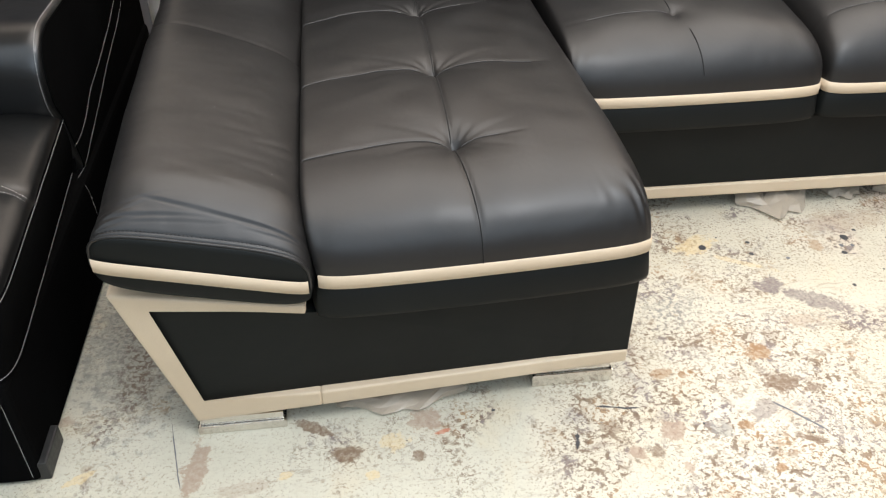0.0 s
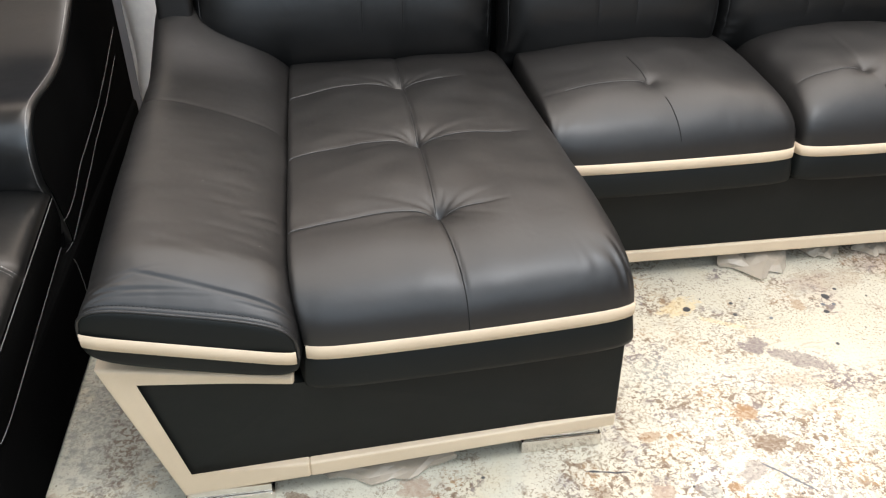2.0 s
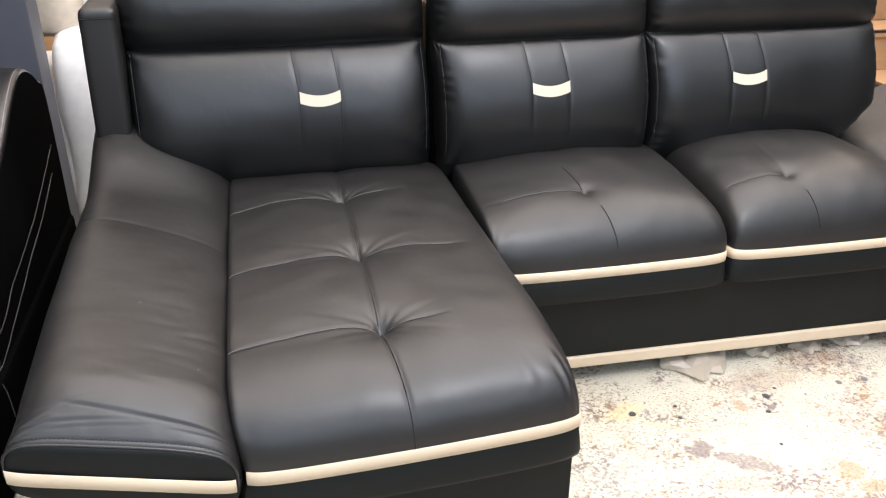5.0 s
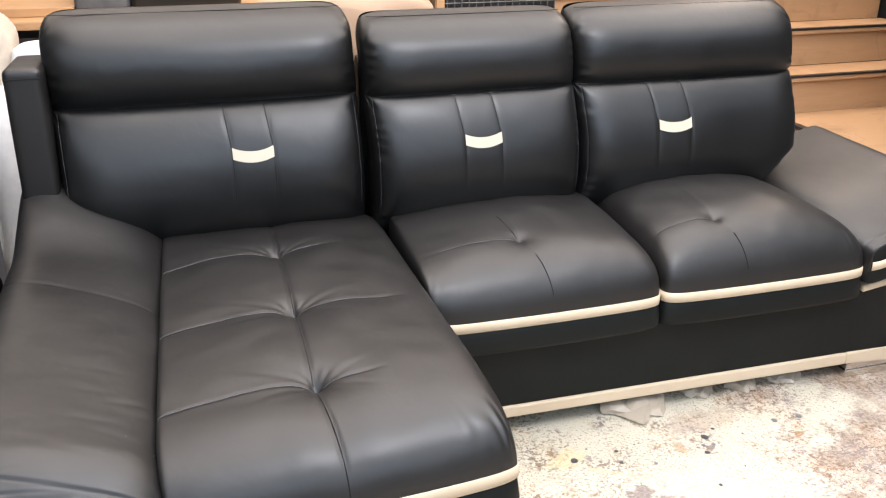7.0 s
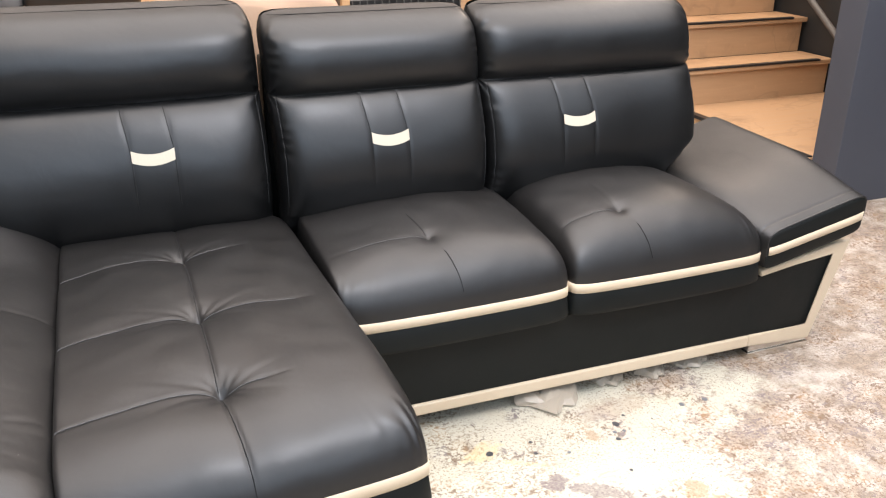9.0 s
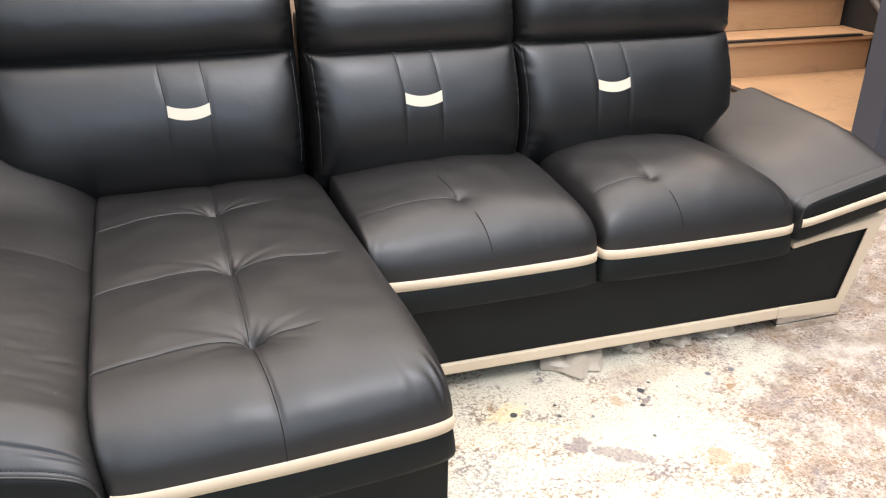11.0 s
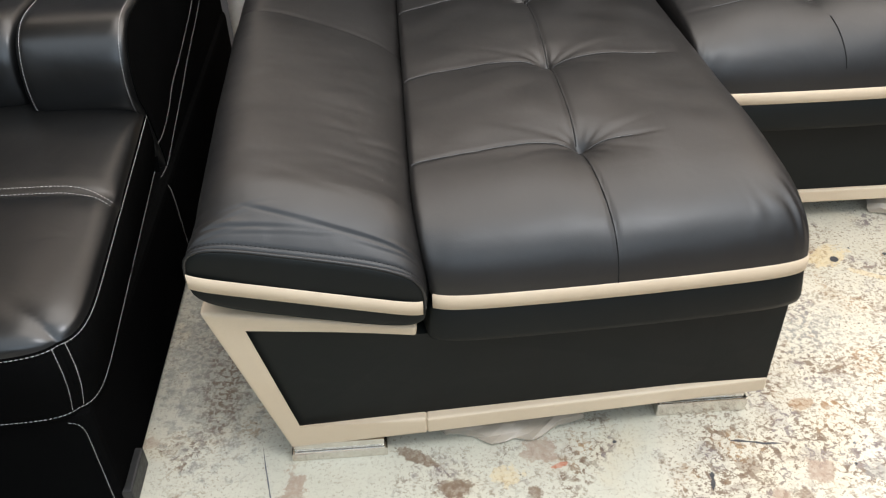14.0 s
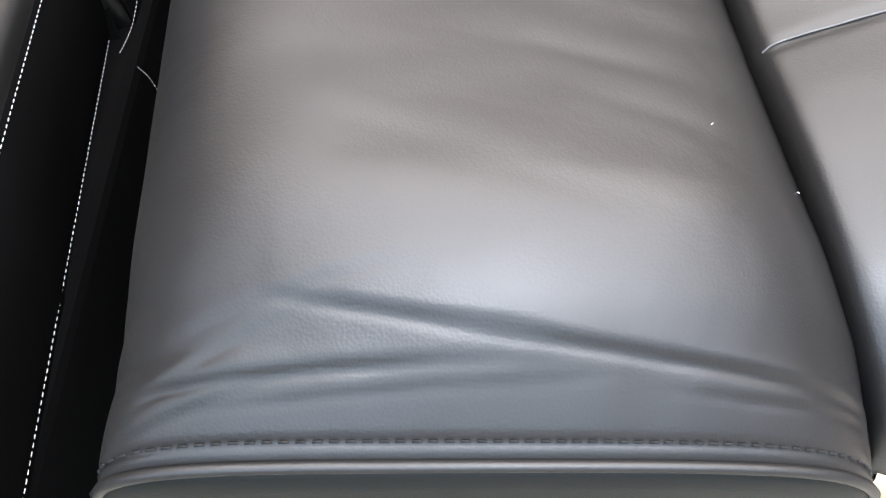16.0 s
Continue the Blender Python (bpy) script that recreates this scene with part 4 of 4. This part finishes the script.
def build_sofa():
    ch = thing("sofa_chaise", "black leather chaise sofa section with beige trim and tufted seat", "sofa")
    sofa_body(ch, None, 0.0, 1.36, CHAISE_R, 0)
    foot(ch, -0.268, -0.083, -0.013, 0.030)
    foot(ch, 0.457, 0.640, 0.036, 0.048)
    foot(ch, -0.268, -0.083, 1.20, 0.030)
    foot(ch, 0.457, 0.640, 1.20, 0.048)
    arm_pad(ch, None, -0.028, 1.30)
    seat_cushion(ch, -0.001, 0.684, -0.020, 1.22, 0.398, 0.128, 200, 360, ((0.238, 0.46), (0.557, 0.58), (0.913, 0.48)), lambda y: 0.300 + 0.03 * np.clip((0.24 - y) / 0.26, 0, 1),
                 ((0.307, 0.238, 0.030), (0.296, 0.557, 0.028), (0.292, 0.913, 0.025)), curl=0.03, taper=0.042, roll=(9, 9), bow=0.48, lap=0.014, shift=0.036, crown=0.028, slope=0.012,
                 pale=[[(x, y - 0.03 * ((0.302 - x) / 0.3) ** 2) for x in np.linspace(0.006, tx - 0.012, 70)] for tx, y in ((0.307, 0.238), (0.296, 0.557), (0.292, 0.913))] + [run((0.308, 0.557), (0.54, 0.557)), run((0.32, 0.238), (0.40, 0.238)), run((0.305, 0.913), (0.42, 0.913))],
                 dark=[[(0.300 + 0.03 * min(1, max(0, (0.24 - y) / 0.26)), y) for y in np.linspace(a, b, 60)] for a, b in ((-0.017, 0.228), (0.25, 0.547), (0.568, 0.903), (0.925, 1.06))], band_to=0.64, left_to=0.012, gather=(0.0, 0.75), sides=(90, 11))
    back_cushion(ch, -0.255, 0.597, 1.235, 0.903, 1.155, 0.46, 0.150, 0.145, 0.268, shear=0.010, tuck=(0.11, 0.0))
    wing(ch, None, 1.13, 1.36)
    part("back_frame", box(-0.195, 0.60, 1.36, 1.44, 0.30, 0.98, 0.015), SIDE_SHADED_BLACK, ch)

    M = 2.037
    so = thing("sofa_two_seater", "black leather two-seat sofa section with beige trim", "sofa")
    sofa_body(so, M, 0.66, 1.36, M - 0.664, 0)
    foot(so, 2.045, 2.300, 0.650, 0.036)
    foot(so, 2.045, 2.300, 1.20, 0.034)
    foot(so, 0.68, 0.86, 1.20, 0.034)
    arm_pad(so, M, 0.632, 1.38, False, 0.0, 0.10, 0.205, 0.010)
    def slant(x):
        return lambda y: x + 0.042 * np.clip((0.79 - y) / 0.16, 0, 1)

    seat_cushion(so, 0.660, 1.340, 0.625, 1.20, 0.400, 0.116, 130, 110, ((0.790, 0.98),), slant(0.957), ((0.957, 0.790, 0.019),), crown=0.046, slope=0.036,
                 pale=[run((0.73, 0.79), (0.940, 0.79))], dark=[[(slant(0.957)(y), y) for y in np.linspace(0.632, 0.715, 40)], run((0.953, 0.80), (0.935, 0.92))], sides=(90, 16), pull=0.22, roll=(11, 6), bow=0.45, lap=0.012, gather=(0.3, 0.2))
    seat_cushion(so, 1.344, 2.034, 0.630, 1.20, 0.400, 0.118, 130, 110, ((0.770, 1.58),), slant(1.565), ((1.565, 0.770, 0.019),), crown=0.064, slope=0.036,
                 pale=[run((1.38, 0.77), (1.545, 0.77))], dark=[[(slant(1.565)(y), y) for y in np.linspace(0.637, 0.70, 40)]], taper=0.10, sides=(18, 14), pull=0.22, roll=(11, 6), bow=0.45, gather=(0.0, 0.4))
    back_cushion(so, 0.615, 1.278, 1.18, 0.899, 1.128, 0.46, 0.135, 0.130, 0.942, shear=0.018)
    back_cushion(so, 1.280, 2.075, 1.18, 0.899, 1.132, 0.46, 0.135, 0.130, 1.585, shear=0.028, tuck=(0.0, 0.12))
    part("wing", prism([(1.98, 0.42), (2.155, 0.42), (2.083, 1.026), (1.98, 1.026)], 1.24, 1.42, 0.012, None, 3), BLACK, so, smooth=True)
    part("back_frame", box(0.62, 1.97, 1.33, 1.42, 0.30, 0.98, 0.015), SIDE_SHADED_BLACK, so)


def build_chair():
    """The other black leather seat with white stitching, beside the chaise."""
    c = thing("leather_armchair", "glossy black leather chair with white contrast stitching", "armchair")
    xr = -0.575
    part("base", box(-1.6, xr + 0.012, -0.10, 1.63, 0.0, 0.27, 0.02, 3), CHAIR_SIDE, c, smooth=False)
    part("foot", box(-0.64, -0.548, -0.092, 0.010, 0.0, 0.048, 0.004), RUBBER_BLACK, c, "black plastic foot")
    # seat block
    u, v = spread(60, 0.85), spread(90, 0.85)
    U, Vv = np.meshgrid(u, v, indexing="ij")
    x0, x1, y0, y1 = -1.5, xr + 0.006, -0.135, 0.66
    big = np.maximum(np.abs(U), np.abs(Vv)) / (np.abs(U) ** 8 + np.abs(Vv) ** 8 + 1e-12) ** 0.125
    cut = np.where(Vv < 0, 1 - big, 0) * np.minimum(np.abs(U), np.abs(Vv)) ** 2
    X = (x0 + x1) / 2 + (x1 - x0) / 2 * U * (1 - cut)
    Y = (y0 + y1) / 2 + (y1 - y0) / 2 * Vv * (1 - cut)
    E = np.clip(1 - np.abs(U) ** 11, 0, 1) ** 0.5 * np.clip(1 - np.abs(Vv) ** np.where(Vv < 0, 14, 30), 0, 1) ** 0.5
    X = X + np.where(U > 0, U, 0) * (-0.583 + 0.055 * (0.66 - Y) / 0.75 - x1)
    Z = 0.432 + 0.040 * E
    sy = 0.268
    Z -= 0.004 * bell(Y - sy, 0.005) + 0.005 * bell(Y - sy, 0.03)
    P = np.stack([X, Y, Z], -1).reshape(-1, 3)
    seat = mesh_object("seat", P, grid_faces(60, 90), CHAIR_BLACK, c)
    loop = P[perimeter(60, 90)]
    Vb, Fb = ring_wall(loop, [(0, 0), (0.003, -0.004), (0.001, -0.08), (-0.019, -0.168)])
    mesh_object("seat_side", Vb, Fb, CHAIR_SIDE, seat)
    # swooping arm block behind the seat
    prof = [(0.66, 0.27), (0.612, 0.42), (0.583, 0.475), (0.575, 0.525), (0.584, 0.58), (0.615, 0.628), (0.68, 0.652), (0.85, 0.650), (0.97, 0.665), (1.10, 0.715), (1.25, 0.79), (1.36, 0.825), (1.46, 0.815), (1.56, 0.76), (1.63, 0.68), (1.64, 0.27)]
    fine = []
    for i in range(len(prof) - 1):
        for k in range(4):
            a, b = np.array(prof[i]), np.array(prof[i + 1])
            p0, p3 = np.array(prof[max(i - 1, 0)]), np.array(prof[min(i + 2, len(prof) - 1)])
            t = k / 4
            fine.append(0.5 * ((2 * a) + (b - p0) * t + (2 * p0 - 5 * a + 4 * b - p3) * t * t + (3 * a - p0 - 3 * b + p3) * t ** 3))
    fine.append(np.array(prof[-1]))
    fine = np.array(fine)
    tang = np.gradient(fine, axis=0)
    nrm = np.stack([-tang[:, 1], tang[:, 0]], 1)
    nrm /= np.linalg.norm(nrm, axis=1)[:, None] + 1e-9
    if nrm[len(nrm) // 2, 1] < 0:
        nrm = -nrm

    def block(bx0, bx1, dy, name):
        rows = []
        for q in np.linspace(-1, 1, 31):
            w = (1 - abs(q) ** 6) ** 0.5 if abs(q) < 1 else 0
            sh = -0.03 * (1 - w)
            x = (bx0 + bx1) / 2 + (bx1 - bx0) / 2 * (np.sign(q) * (1 - (1 - abs(q)) ** 1.6))
            rows.append(np.stack([np.full(len(fine), x), fine[:, 0] + nrm[:, 0] * sh + dy, fine[:, 1] + nrm[:, 1] * sh], -1))
        V = np.concatenate(rows)
        F = [tuple(r) for r in grid_faces(31, len(fine))]
        n = len(fine)
        F += [tuple(range(n))]
        return mesh_object(name, V, F, CHAIR_BLACK, c)

    arm = block(-0.80, xr, 0.0, "arm")
    block(-1.55, -0.812, 0.03, "backrest")
    # flat side piece of the arm
    inset = fine - 0.014 * nrm
    inset[0, 1], inset[-1, 1] = 0.255, 0.255
    n = len(inset)
    V = [(xr + 0.0015, y, z) for y, z in inset] + [(xr - 0.02, y, z) for y, z in inset]
    F = [tuple(range(n)), tuple(range(2 * n - 1, n - 1, -1))] + [(i, (i + 1) % n, n + (i + 1) % n, n + i) for i in range(n)]
    mesh_object("side_panel", V, F, CHAIR_SIDE, c, smooth=False)

    def sew(points, parent, name="stitching"):
        V, F = dashes(points, 0.0046, 0.0030, 0.0008, 0.0006)
        mesh_object(name, V, F, WHITE_THREAD, parent, "white contrast stitching")

    def smooth_line(pts, n=60):
        pts = np.array(pts, float)
        s = np.r_[0, np.cumsum(np.linalg.norm(np.diff(pts, axis=0), axis=1))]
        q = np.linspace(0, s[-1], n)
        out = np.stack([np.interp(q, s, pts[:, k]) for k in range(3)], -1)
        for _ in range(6):
            out[1:-1] = 0.5 * out[1:-1] + 0.25 * (out[:-2] + out[2:])
        return out

    # seat edge, double seam across the seat, front corner and base
    jc = int(np.argmin(np.abs(Y[30] - sy)))
    for dy in (-0.008, 0.008):
        pts = []
        for i in range(12, 59):
            bend = 0.03 * np.clip((X[i, jc] + 0.66) / 0.10, 0, 1) ** 2
            pts.append(((X[i, jc], sy + 0.012 + dy - bend, np.interp(sy + 0.012 + dy - bend, Y[i], Z[i]) + 0.0010), (0.2, 0, 1)))
        sew(pts, seat)
    ring = loop[(loop[:, 0] > -1.3) & (loop[:, 1] < 0.64)]
    order = np.argsort(np.arctan2(ring[:, 1] - 0.3, ring[:, 0] + 1.0))
    ring = ring[order]

    def around(z, off):
        pts = []
        for p in ring:
            n = p[:2] - np.array([min(p[0], -0.70), max(p[1], 0.0)])
            n = n / (np.linalg.norm(n) + 1e-9)
            pts.append(((p[0] + n[0] * off, p[1] + n[1] * off, z), (n[0], n[1], 0.25)))
        return pts

    sew(around(0.4285, 0.0038), seat)
    sew(around(0.276, -0.0155), seat)
    high, deep = around(0.4285, 0.0038), around(0.276, -0.0155)
    for cx, cy in ((-0.556, -0.127), (-0.545, -0.112)):
        k = min(range(len(high)), key=lambda i: math.hypot(high[i][0][0] - cx, high[i][0][1] - cy))
        (a, n), (b, _) = high[k], deep[k]
        sew([(tuple(a[c] + (b[c] - a[c]) * q + 0.0115 * math.sin(q * math.pi) * n[c] for c in range(3)), n) for q in np.linspace(0, 1, 14)], seat)
    sew([((x, -0.1015, z), (0, -1, 0)) for x, _, z in smooth_line([(-0.60, 0, 0.250), (-0.583, 0, 0.247), (-0.577, 0, 0.225), (-0.577, 0, 0.02)])], c)
    sx = xr + 0.0012
    for pts in ([(0.637, 0.350), (0.66, 0.343), (0.693, 0.342), (0.797, 0.36), (0.859, 0.388), (0.97, 0.40), (1.184, 0.436), (1.35, 0.48), (1.554, 0.542)],
                [(0.597, 0.285), (0.632, 0.277), (0.674, 0.273), (0.782, 0.300), (0.95, 0.335), (1.06, 0.365), (1.271, 0.402), (1.495, 0.468)]):
        sew([((sx + 0.001, y, z), (1, 0, 0)) for _, y, z in smooth_line([(0, *q) for q in pts])], c)
    sew([((xr + 0.0135, y, z), (1, 0, 0)) for _, y, z in smooth_line([(0, 0.597, 0.262), (0, 0.612, 0.235), (0, 0.619, 0.189), (0, 0.631, 0.077), (0, 0.633, 0.01)])], c)
    for xq in (xr - 0.012, -0.788):
        pts = [((xq, fine[i, 0], fine[i, 1]), (0, nrm[i, 0], nrm[i, 1])) for i in range(4, 48)]
        pts = [((p[0], p[1] - 0.0016 * n[1], p[2] - 0.0016 * n[2]), n) for p, n in pts]
        sew(pts, arm)


def crumple(name, x0, x1, y0, y1, h, seed, label, nx=17, ny=7):
    """A thin sheet of film with sharp folds, ragged in front, pushed under the trim behind."""
    r = random.Random(seed)
    verts = []
    peaks = [0.5 + 0.5 * math.sin(i * 1.9 + seed) * r.uniform(0.5, 1.0) for i in range(nx)]
    for i in range(nx):
        for j in range(ny):
            a, b = i / (nx - 1), j / (ny - 1)
            ends = 1 - abs(2 * a - 1) ** 2
            front = y0 + (y1 - y0) * (0.75 * (1 - ends) + 0.35 * peaks[i] * (1 - b))
            x = x0 + (x1 - x0) * a + 0.25 * (x1 - x0) / nx * r.uniform(-1, 1)
            y = front + (y1 - front) * b
            z = 0.003 + h * (b ** 0.8) * (0.55 + 0.45 * peaks[i]) + 0.16 * h * r.uniform(0, 1) * (0.3 + ends)
            verts.append((x, y, z))
    under = [(x, y, z - 0.0008) for x, y, z in verts]
    F = grid_faces(nx, ny)
    rim = perimeter(nx, ny)
    k = len(verts)
    side = [(rim[i], rim[(i + 1) % len(rim)], k + rim[(i + 1) % len(rim)], k + rim[i]) for i in range(len(rim))]
    ob = mesh_object(name, verts + under, [tuple(f) for f in F] + [tuple(k + q for q in f) for f in F] + side, FILM, smooth=False)
    return tagged(ob, label, "plastic film", group="plastic film under the sofa")


def build_floor_litter():
    lab = "crumpled clear plastic film on the floor under the sofa"
    crumple("plastic_film", 0.0, 0.31, -0.020, 0.06, 0.034, 3, lab, 12, 5)
    crumple("plastic_film", 1.20, 1.42, 0.575, 0.70, 0.050, 5, lab, 9, 5)
    crumple("plastic_film", 1.48, 1.60, 0.655, 0.72, 0.040, 8, lab, 10, 6)
    crumple("plastic_film", 1.64, 1.76, 0.640, 0.72, 0.040, 11, lab, 10, 6)
    crumple("plastic_film", 1.78, 1.93, 0.655, 0.72, 0.040, 14, lab, 10, 6)
    r = random.Random(4)
    spots = [(1.029, 0.492, 0.011), (1.16, 0.50, 0.006), (1.436, 0.490, 0.012), (1.411, 0.456, 0.007), (1.403, 0.424, 0.008), (1.15, 0.449, 0.007), (1.481, 0.521, 0.006), (1.441, 0.453, 0.006), (1.681, 0.507, 0.010), (1.765, 0.505, 0.010), (0.36, -0.02, 0.004),
             (1.24, 0.42, 0.006), (1.36, 0.29, 0.006)]
    while len(spots) < 46:
        x, y = r.uniform(0.75, 1.9), r.uniform(-0.25, 0.56)
        spots.append((x, y, r.uniform(0.0018, 0.0036)))
    def scratch(a, b, wide, k):
        n, verts, faces = 12, [], []
        dx, dy = b[0] - a[0], b[1] - a[1]
        ln = math.hypot(dx, dy)
        for i in range(n):
            t = i / (n - 1)
            w = wide * (0.35 + abs(noise.noise((t * 7 + k, 0.2, 0.4)))) * (1 - (2 * t - 1) ** 4)
            x, y = a[0] + dx * t + 0.004 * noise.noise((t * 4, k, 0.9)), a[1] + dy * t + 0.004 * noise.noise((t * 4, k, 1.9))
            verts += [(x - dy / ln * w, y + dx / ln * w, 0.0006), (x + dy / ln * w, y - dx / ln * w, 0.0006), (x, y, 0.0012)]
        for i in range(n - 1):
            faces += [(3 * i, 3 * i + 2, 3 * i + 5, 3 * i + 3), (3 * i + 2, 3 * i + 1, 3 * i + 4, 3 * i + 5)]
        ob = mesh_object("scratch", verts, faces, GREY_DRIP if k else DRIP, smooth=True)
        tagged(ob, "dark scuff mark on the painted floor", "scuff mark", group="scuffs on the floor")

    scratch((0.582, -0.036), (0.684, -0.056), 0.004, 0)
    scratch((0.97, -0.066), (1.06, -0.166), 0.005, 1)
    scratch((0.527, -0.105), (0.515, -0.15), 0.006, 0)
    scratch((-0.33, 0.03), (-0.29, -0.16), 0.002, 2)
    host = thing("paint_drips", "dried drops of dark paint on the floor", "paint drips", kind="stuff")
    for black in (True, False):
        verts, faces = [], []
        for k, (x, y, rad) in enumerate(spots):
            if (k not in (8, 9) and k % 4 != 3) != black:
                continue
            b = len(verts)
            n = 10
            verts.append((x, y, 0.0022))
            for i in range(n):
                a = i * 2 * math.pi / n
                q = rad * (1 + 0.35 * noise.noise((math.cos(a) * 1.5 + k, math.sin(a) * 1.5, 0.7)))
                verts.append((x + q * math.cos(a), y + q * math.sin(a), 0.0006))
            faces += [(b, b + 1 + i, b + 1 + (i + 1) % n) for i in range(n)]
        ob = mesh_object("drops", verts, faces, DRIP if black else GREY_DRIP, host, smooth=True)
        ob["kind"] = "stuff"


# ---- the store behind the sofa ----
def soft_block(name, x0, x1, y0, y1, z0, z1, material, parent=None, puff=0.02, wob=0.01, seed=1.0, n=26):
    u = spread(n, 0.8)
    verts, faces = [], []
    for axis in range(3):
        for sgn in (-1, 1):
            b = len(verts)
            for a in u:
                for c in u:
                    p = [0, 0, 0]
                    p[axis], p[(axis + 1) % 3], p[(axis + 2) % 3] = sgn, a, c
                    p = np.array(p, float)
                    q = p * np.sqrt(np.clip(1 - 0.10 * (np.roll(p, 1) ** 8 + np.roll(p, 2) ** 8), 0.1, 1))
                    bulge = puff * (1 - a ** 4) * (1 - c ** 4)
                    q = np.array([(x0 + x1) / 2, (y0 + y1) / 2, (z0 + z1) / 2]) + q * np.array([x1 - x0, y1 - y0, z1 - z0]) / 2
                    q[axis] += sgn * bulge if not (axis == 2 and sgn < 0) else 0
                    k = wob * noise.noise((q[0] * 7 + seed, q[1] * 7, q[2] * 7))
                    q += p * k if q[2] > z0 + 0.02 else 0
                    verts.append(q)
            faces += [tuple(f + b) for f in grid_faces(n, n)]
    ob = mesh_object(name, verts, faces, material, parent)
    bm = bmesh.new()
    bm.from_mesh(ob.data)
    bmesh.ops.remove_doubles(bm, verts=bm.verts, dist=0.0008)
    bmesh.ops.recalc_face_normals(bm, faces=bm.faces)
    bm.to_mesh(ob.data)
    bm.free()
    return ob


def build_store():
    a = thing("covered_armchair", "white cotton covered armchair behind the sofa", "armchair")
    soft_block("seat_cover", -0.86, -0.40, 1.95, 2.65, 0.0, 0.62, WHITE_CLOTH, a, 0.01, 0.012, 2)
    soft_block("arm_cover", -0.62, -0.36, 1.92, 2.60, 0.02, 0.80, WHITE_CLOTH, a, 0.02, 0.012, 5)
    soft_block("back_cushion", -0.86, -0.50, 2.05, 2.25, 0.78, 1.03, BEIGE_CLOTH, a, 0.03, 0.02, 7)
    w = thing("white_chair", "white padded chair back behind the sofa", "chair")
    soft_block("backrest", -0.485, -0.12, 2.02, 2.14, 0.45, 0.955, WHITE_CLOTH, w, 0.01, 0.004, 3)
    soft_block("seat", -0.47, -0.12, 2.14, 2.55, 0.40, 0.50, WHITE_CLOTH, w, 0.01, 0.004, 4)
    for lx in (-0.44, -0.15):
        for ly in (2.06, 2.5):
            part("leg", box(lx - 0.015, lx + 0.015, ly - 0.015, ly + 0.015, 0.0, 0.42, 0.003), STEEL, w)
    d = thing("wooden_sideboard", "long oak veneer sideboard with open dark gaps", "sideboard")
    part("top", box(-1.6, 0.9, 2.80, 3.40, 0.900, 0.935, 0.004), DESK_WOOD, d)
    part("body", box(-1.58, 0.88, 2.86, 3.38, 0.06, 0.86, 0.004), DARK_METAL, d)
    for k in range(4):
        x = -1.57 + k * 0.62
        part("drawer_front", box(x, x + 0.60, 2.82, 2.86, 0.47, 0.80, 0.004), DESK_WOOD, d)
        part("drawer_front", box(x, x + 0.60, 2.82, 2.86, 0.10, 0.45, 0.004), DESK_WOOD, d)
    part("plinth", box(-1.55, 0.85, 2.9, 3.36, 0.0, 0.06, 0), DARK_METAL, d)
    t = thing("wooden_board", "oak board lying on the sideboard", "board")
    part("panel", box(-1.5, -0.36, 2.95, 3.37, 0.936, 0.975, 0.004), DESK_WOOD, t)
    g = thing("grey_sofa", "dark grey and black sofa far behind", "sofa")
    soft_block("body", -0.75, 0.75, 3.6, 4.3, 0.0, 1.25, plain("grey_upholstery", (0.06, 0.065, 0.07), (0.09, 0.095, 0.10), 0.8, 30), g, 0.01, 0.01, 9)
    soft_block("black_cushion", -0.11, 0.37, 2.95, 3.2, 0.937, 1.12, CHAIR_BLACK, None, 0.01, 0.005, 11)
    soft_block("grey_cushion", -0.355, -0.125, 2.97, 3.25, 0.937, 1.11, plain("grey_fabric", (0.075, 0.08, 0.085), (0.11, 0.115, 0.12), 0.85, 40), None, 0.01, 0.006, 21)
    tagged(bpy.data.objects["grey_cushion"], "square grey fabric cushion on the sideboard", "cushion")
    tagged(bpy.data.objects["black_cushion"], "flat black leather cushion on the sideboard", "cushion")
    p = thing("tan_leather_sofa", "tan leather sofa seen from behind with a puffed back", "sofa")
    soft_block("back", 0.325, 1.00, 1.72, 1.98, 0.0, 1.10, TAN, p, 0.015, 0.024, 13, 40)
    soft_block("seat", 0.40, 1.06, 1.98, 2.55, 0.0, 0.48, TAN, p, 0.02, 0.01, 17)
    k = thing("wire_crate", "dark wire mesh crate with a wooden corner post", "crate")
    part("post", box(1.05, 1.082, 1.97, 2.0, 0.0, 1.10, 0.003), DESK_WOOD, k)
    for i in range(16):
        V, F = tube([(1.10 + 0.03 * i, 2.0, 0.0), (1.10 + 0.03 * i, 2.0, 1.10)], 0.0025, 5)
        mesh_object("wire", V, F, STEEL, k)
    for i in range(14):
        z = 0.40 + 0.05 * i
        V, F = tube([(1.085, 1.998, z), (1.56, 1.998, z)], 0.0025, 5)
        mesh_object("wire", V, F, STEEL, k)
    part("lining", box(1.09, 1.56, 2.02, 2.4, 0.0, 1.08, 0.004), DARK_METAL, k)


build_room()
build_stairs()
build_sofa()
build_chair()
build_floor_litter()
build_store()
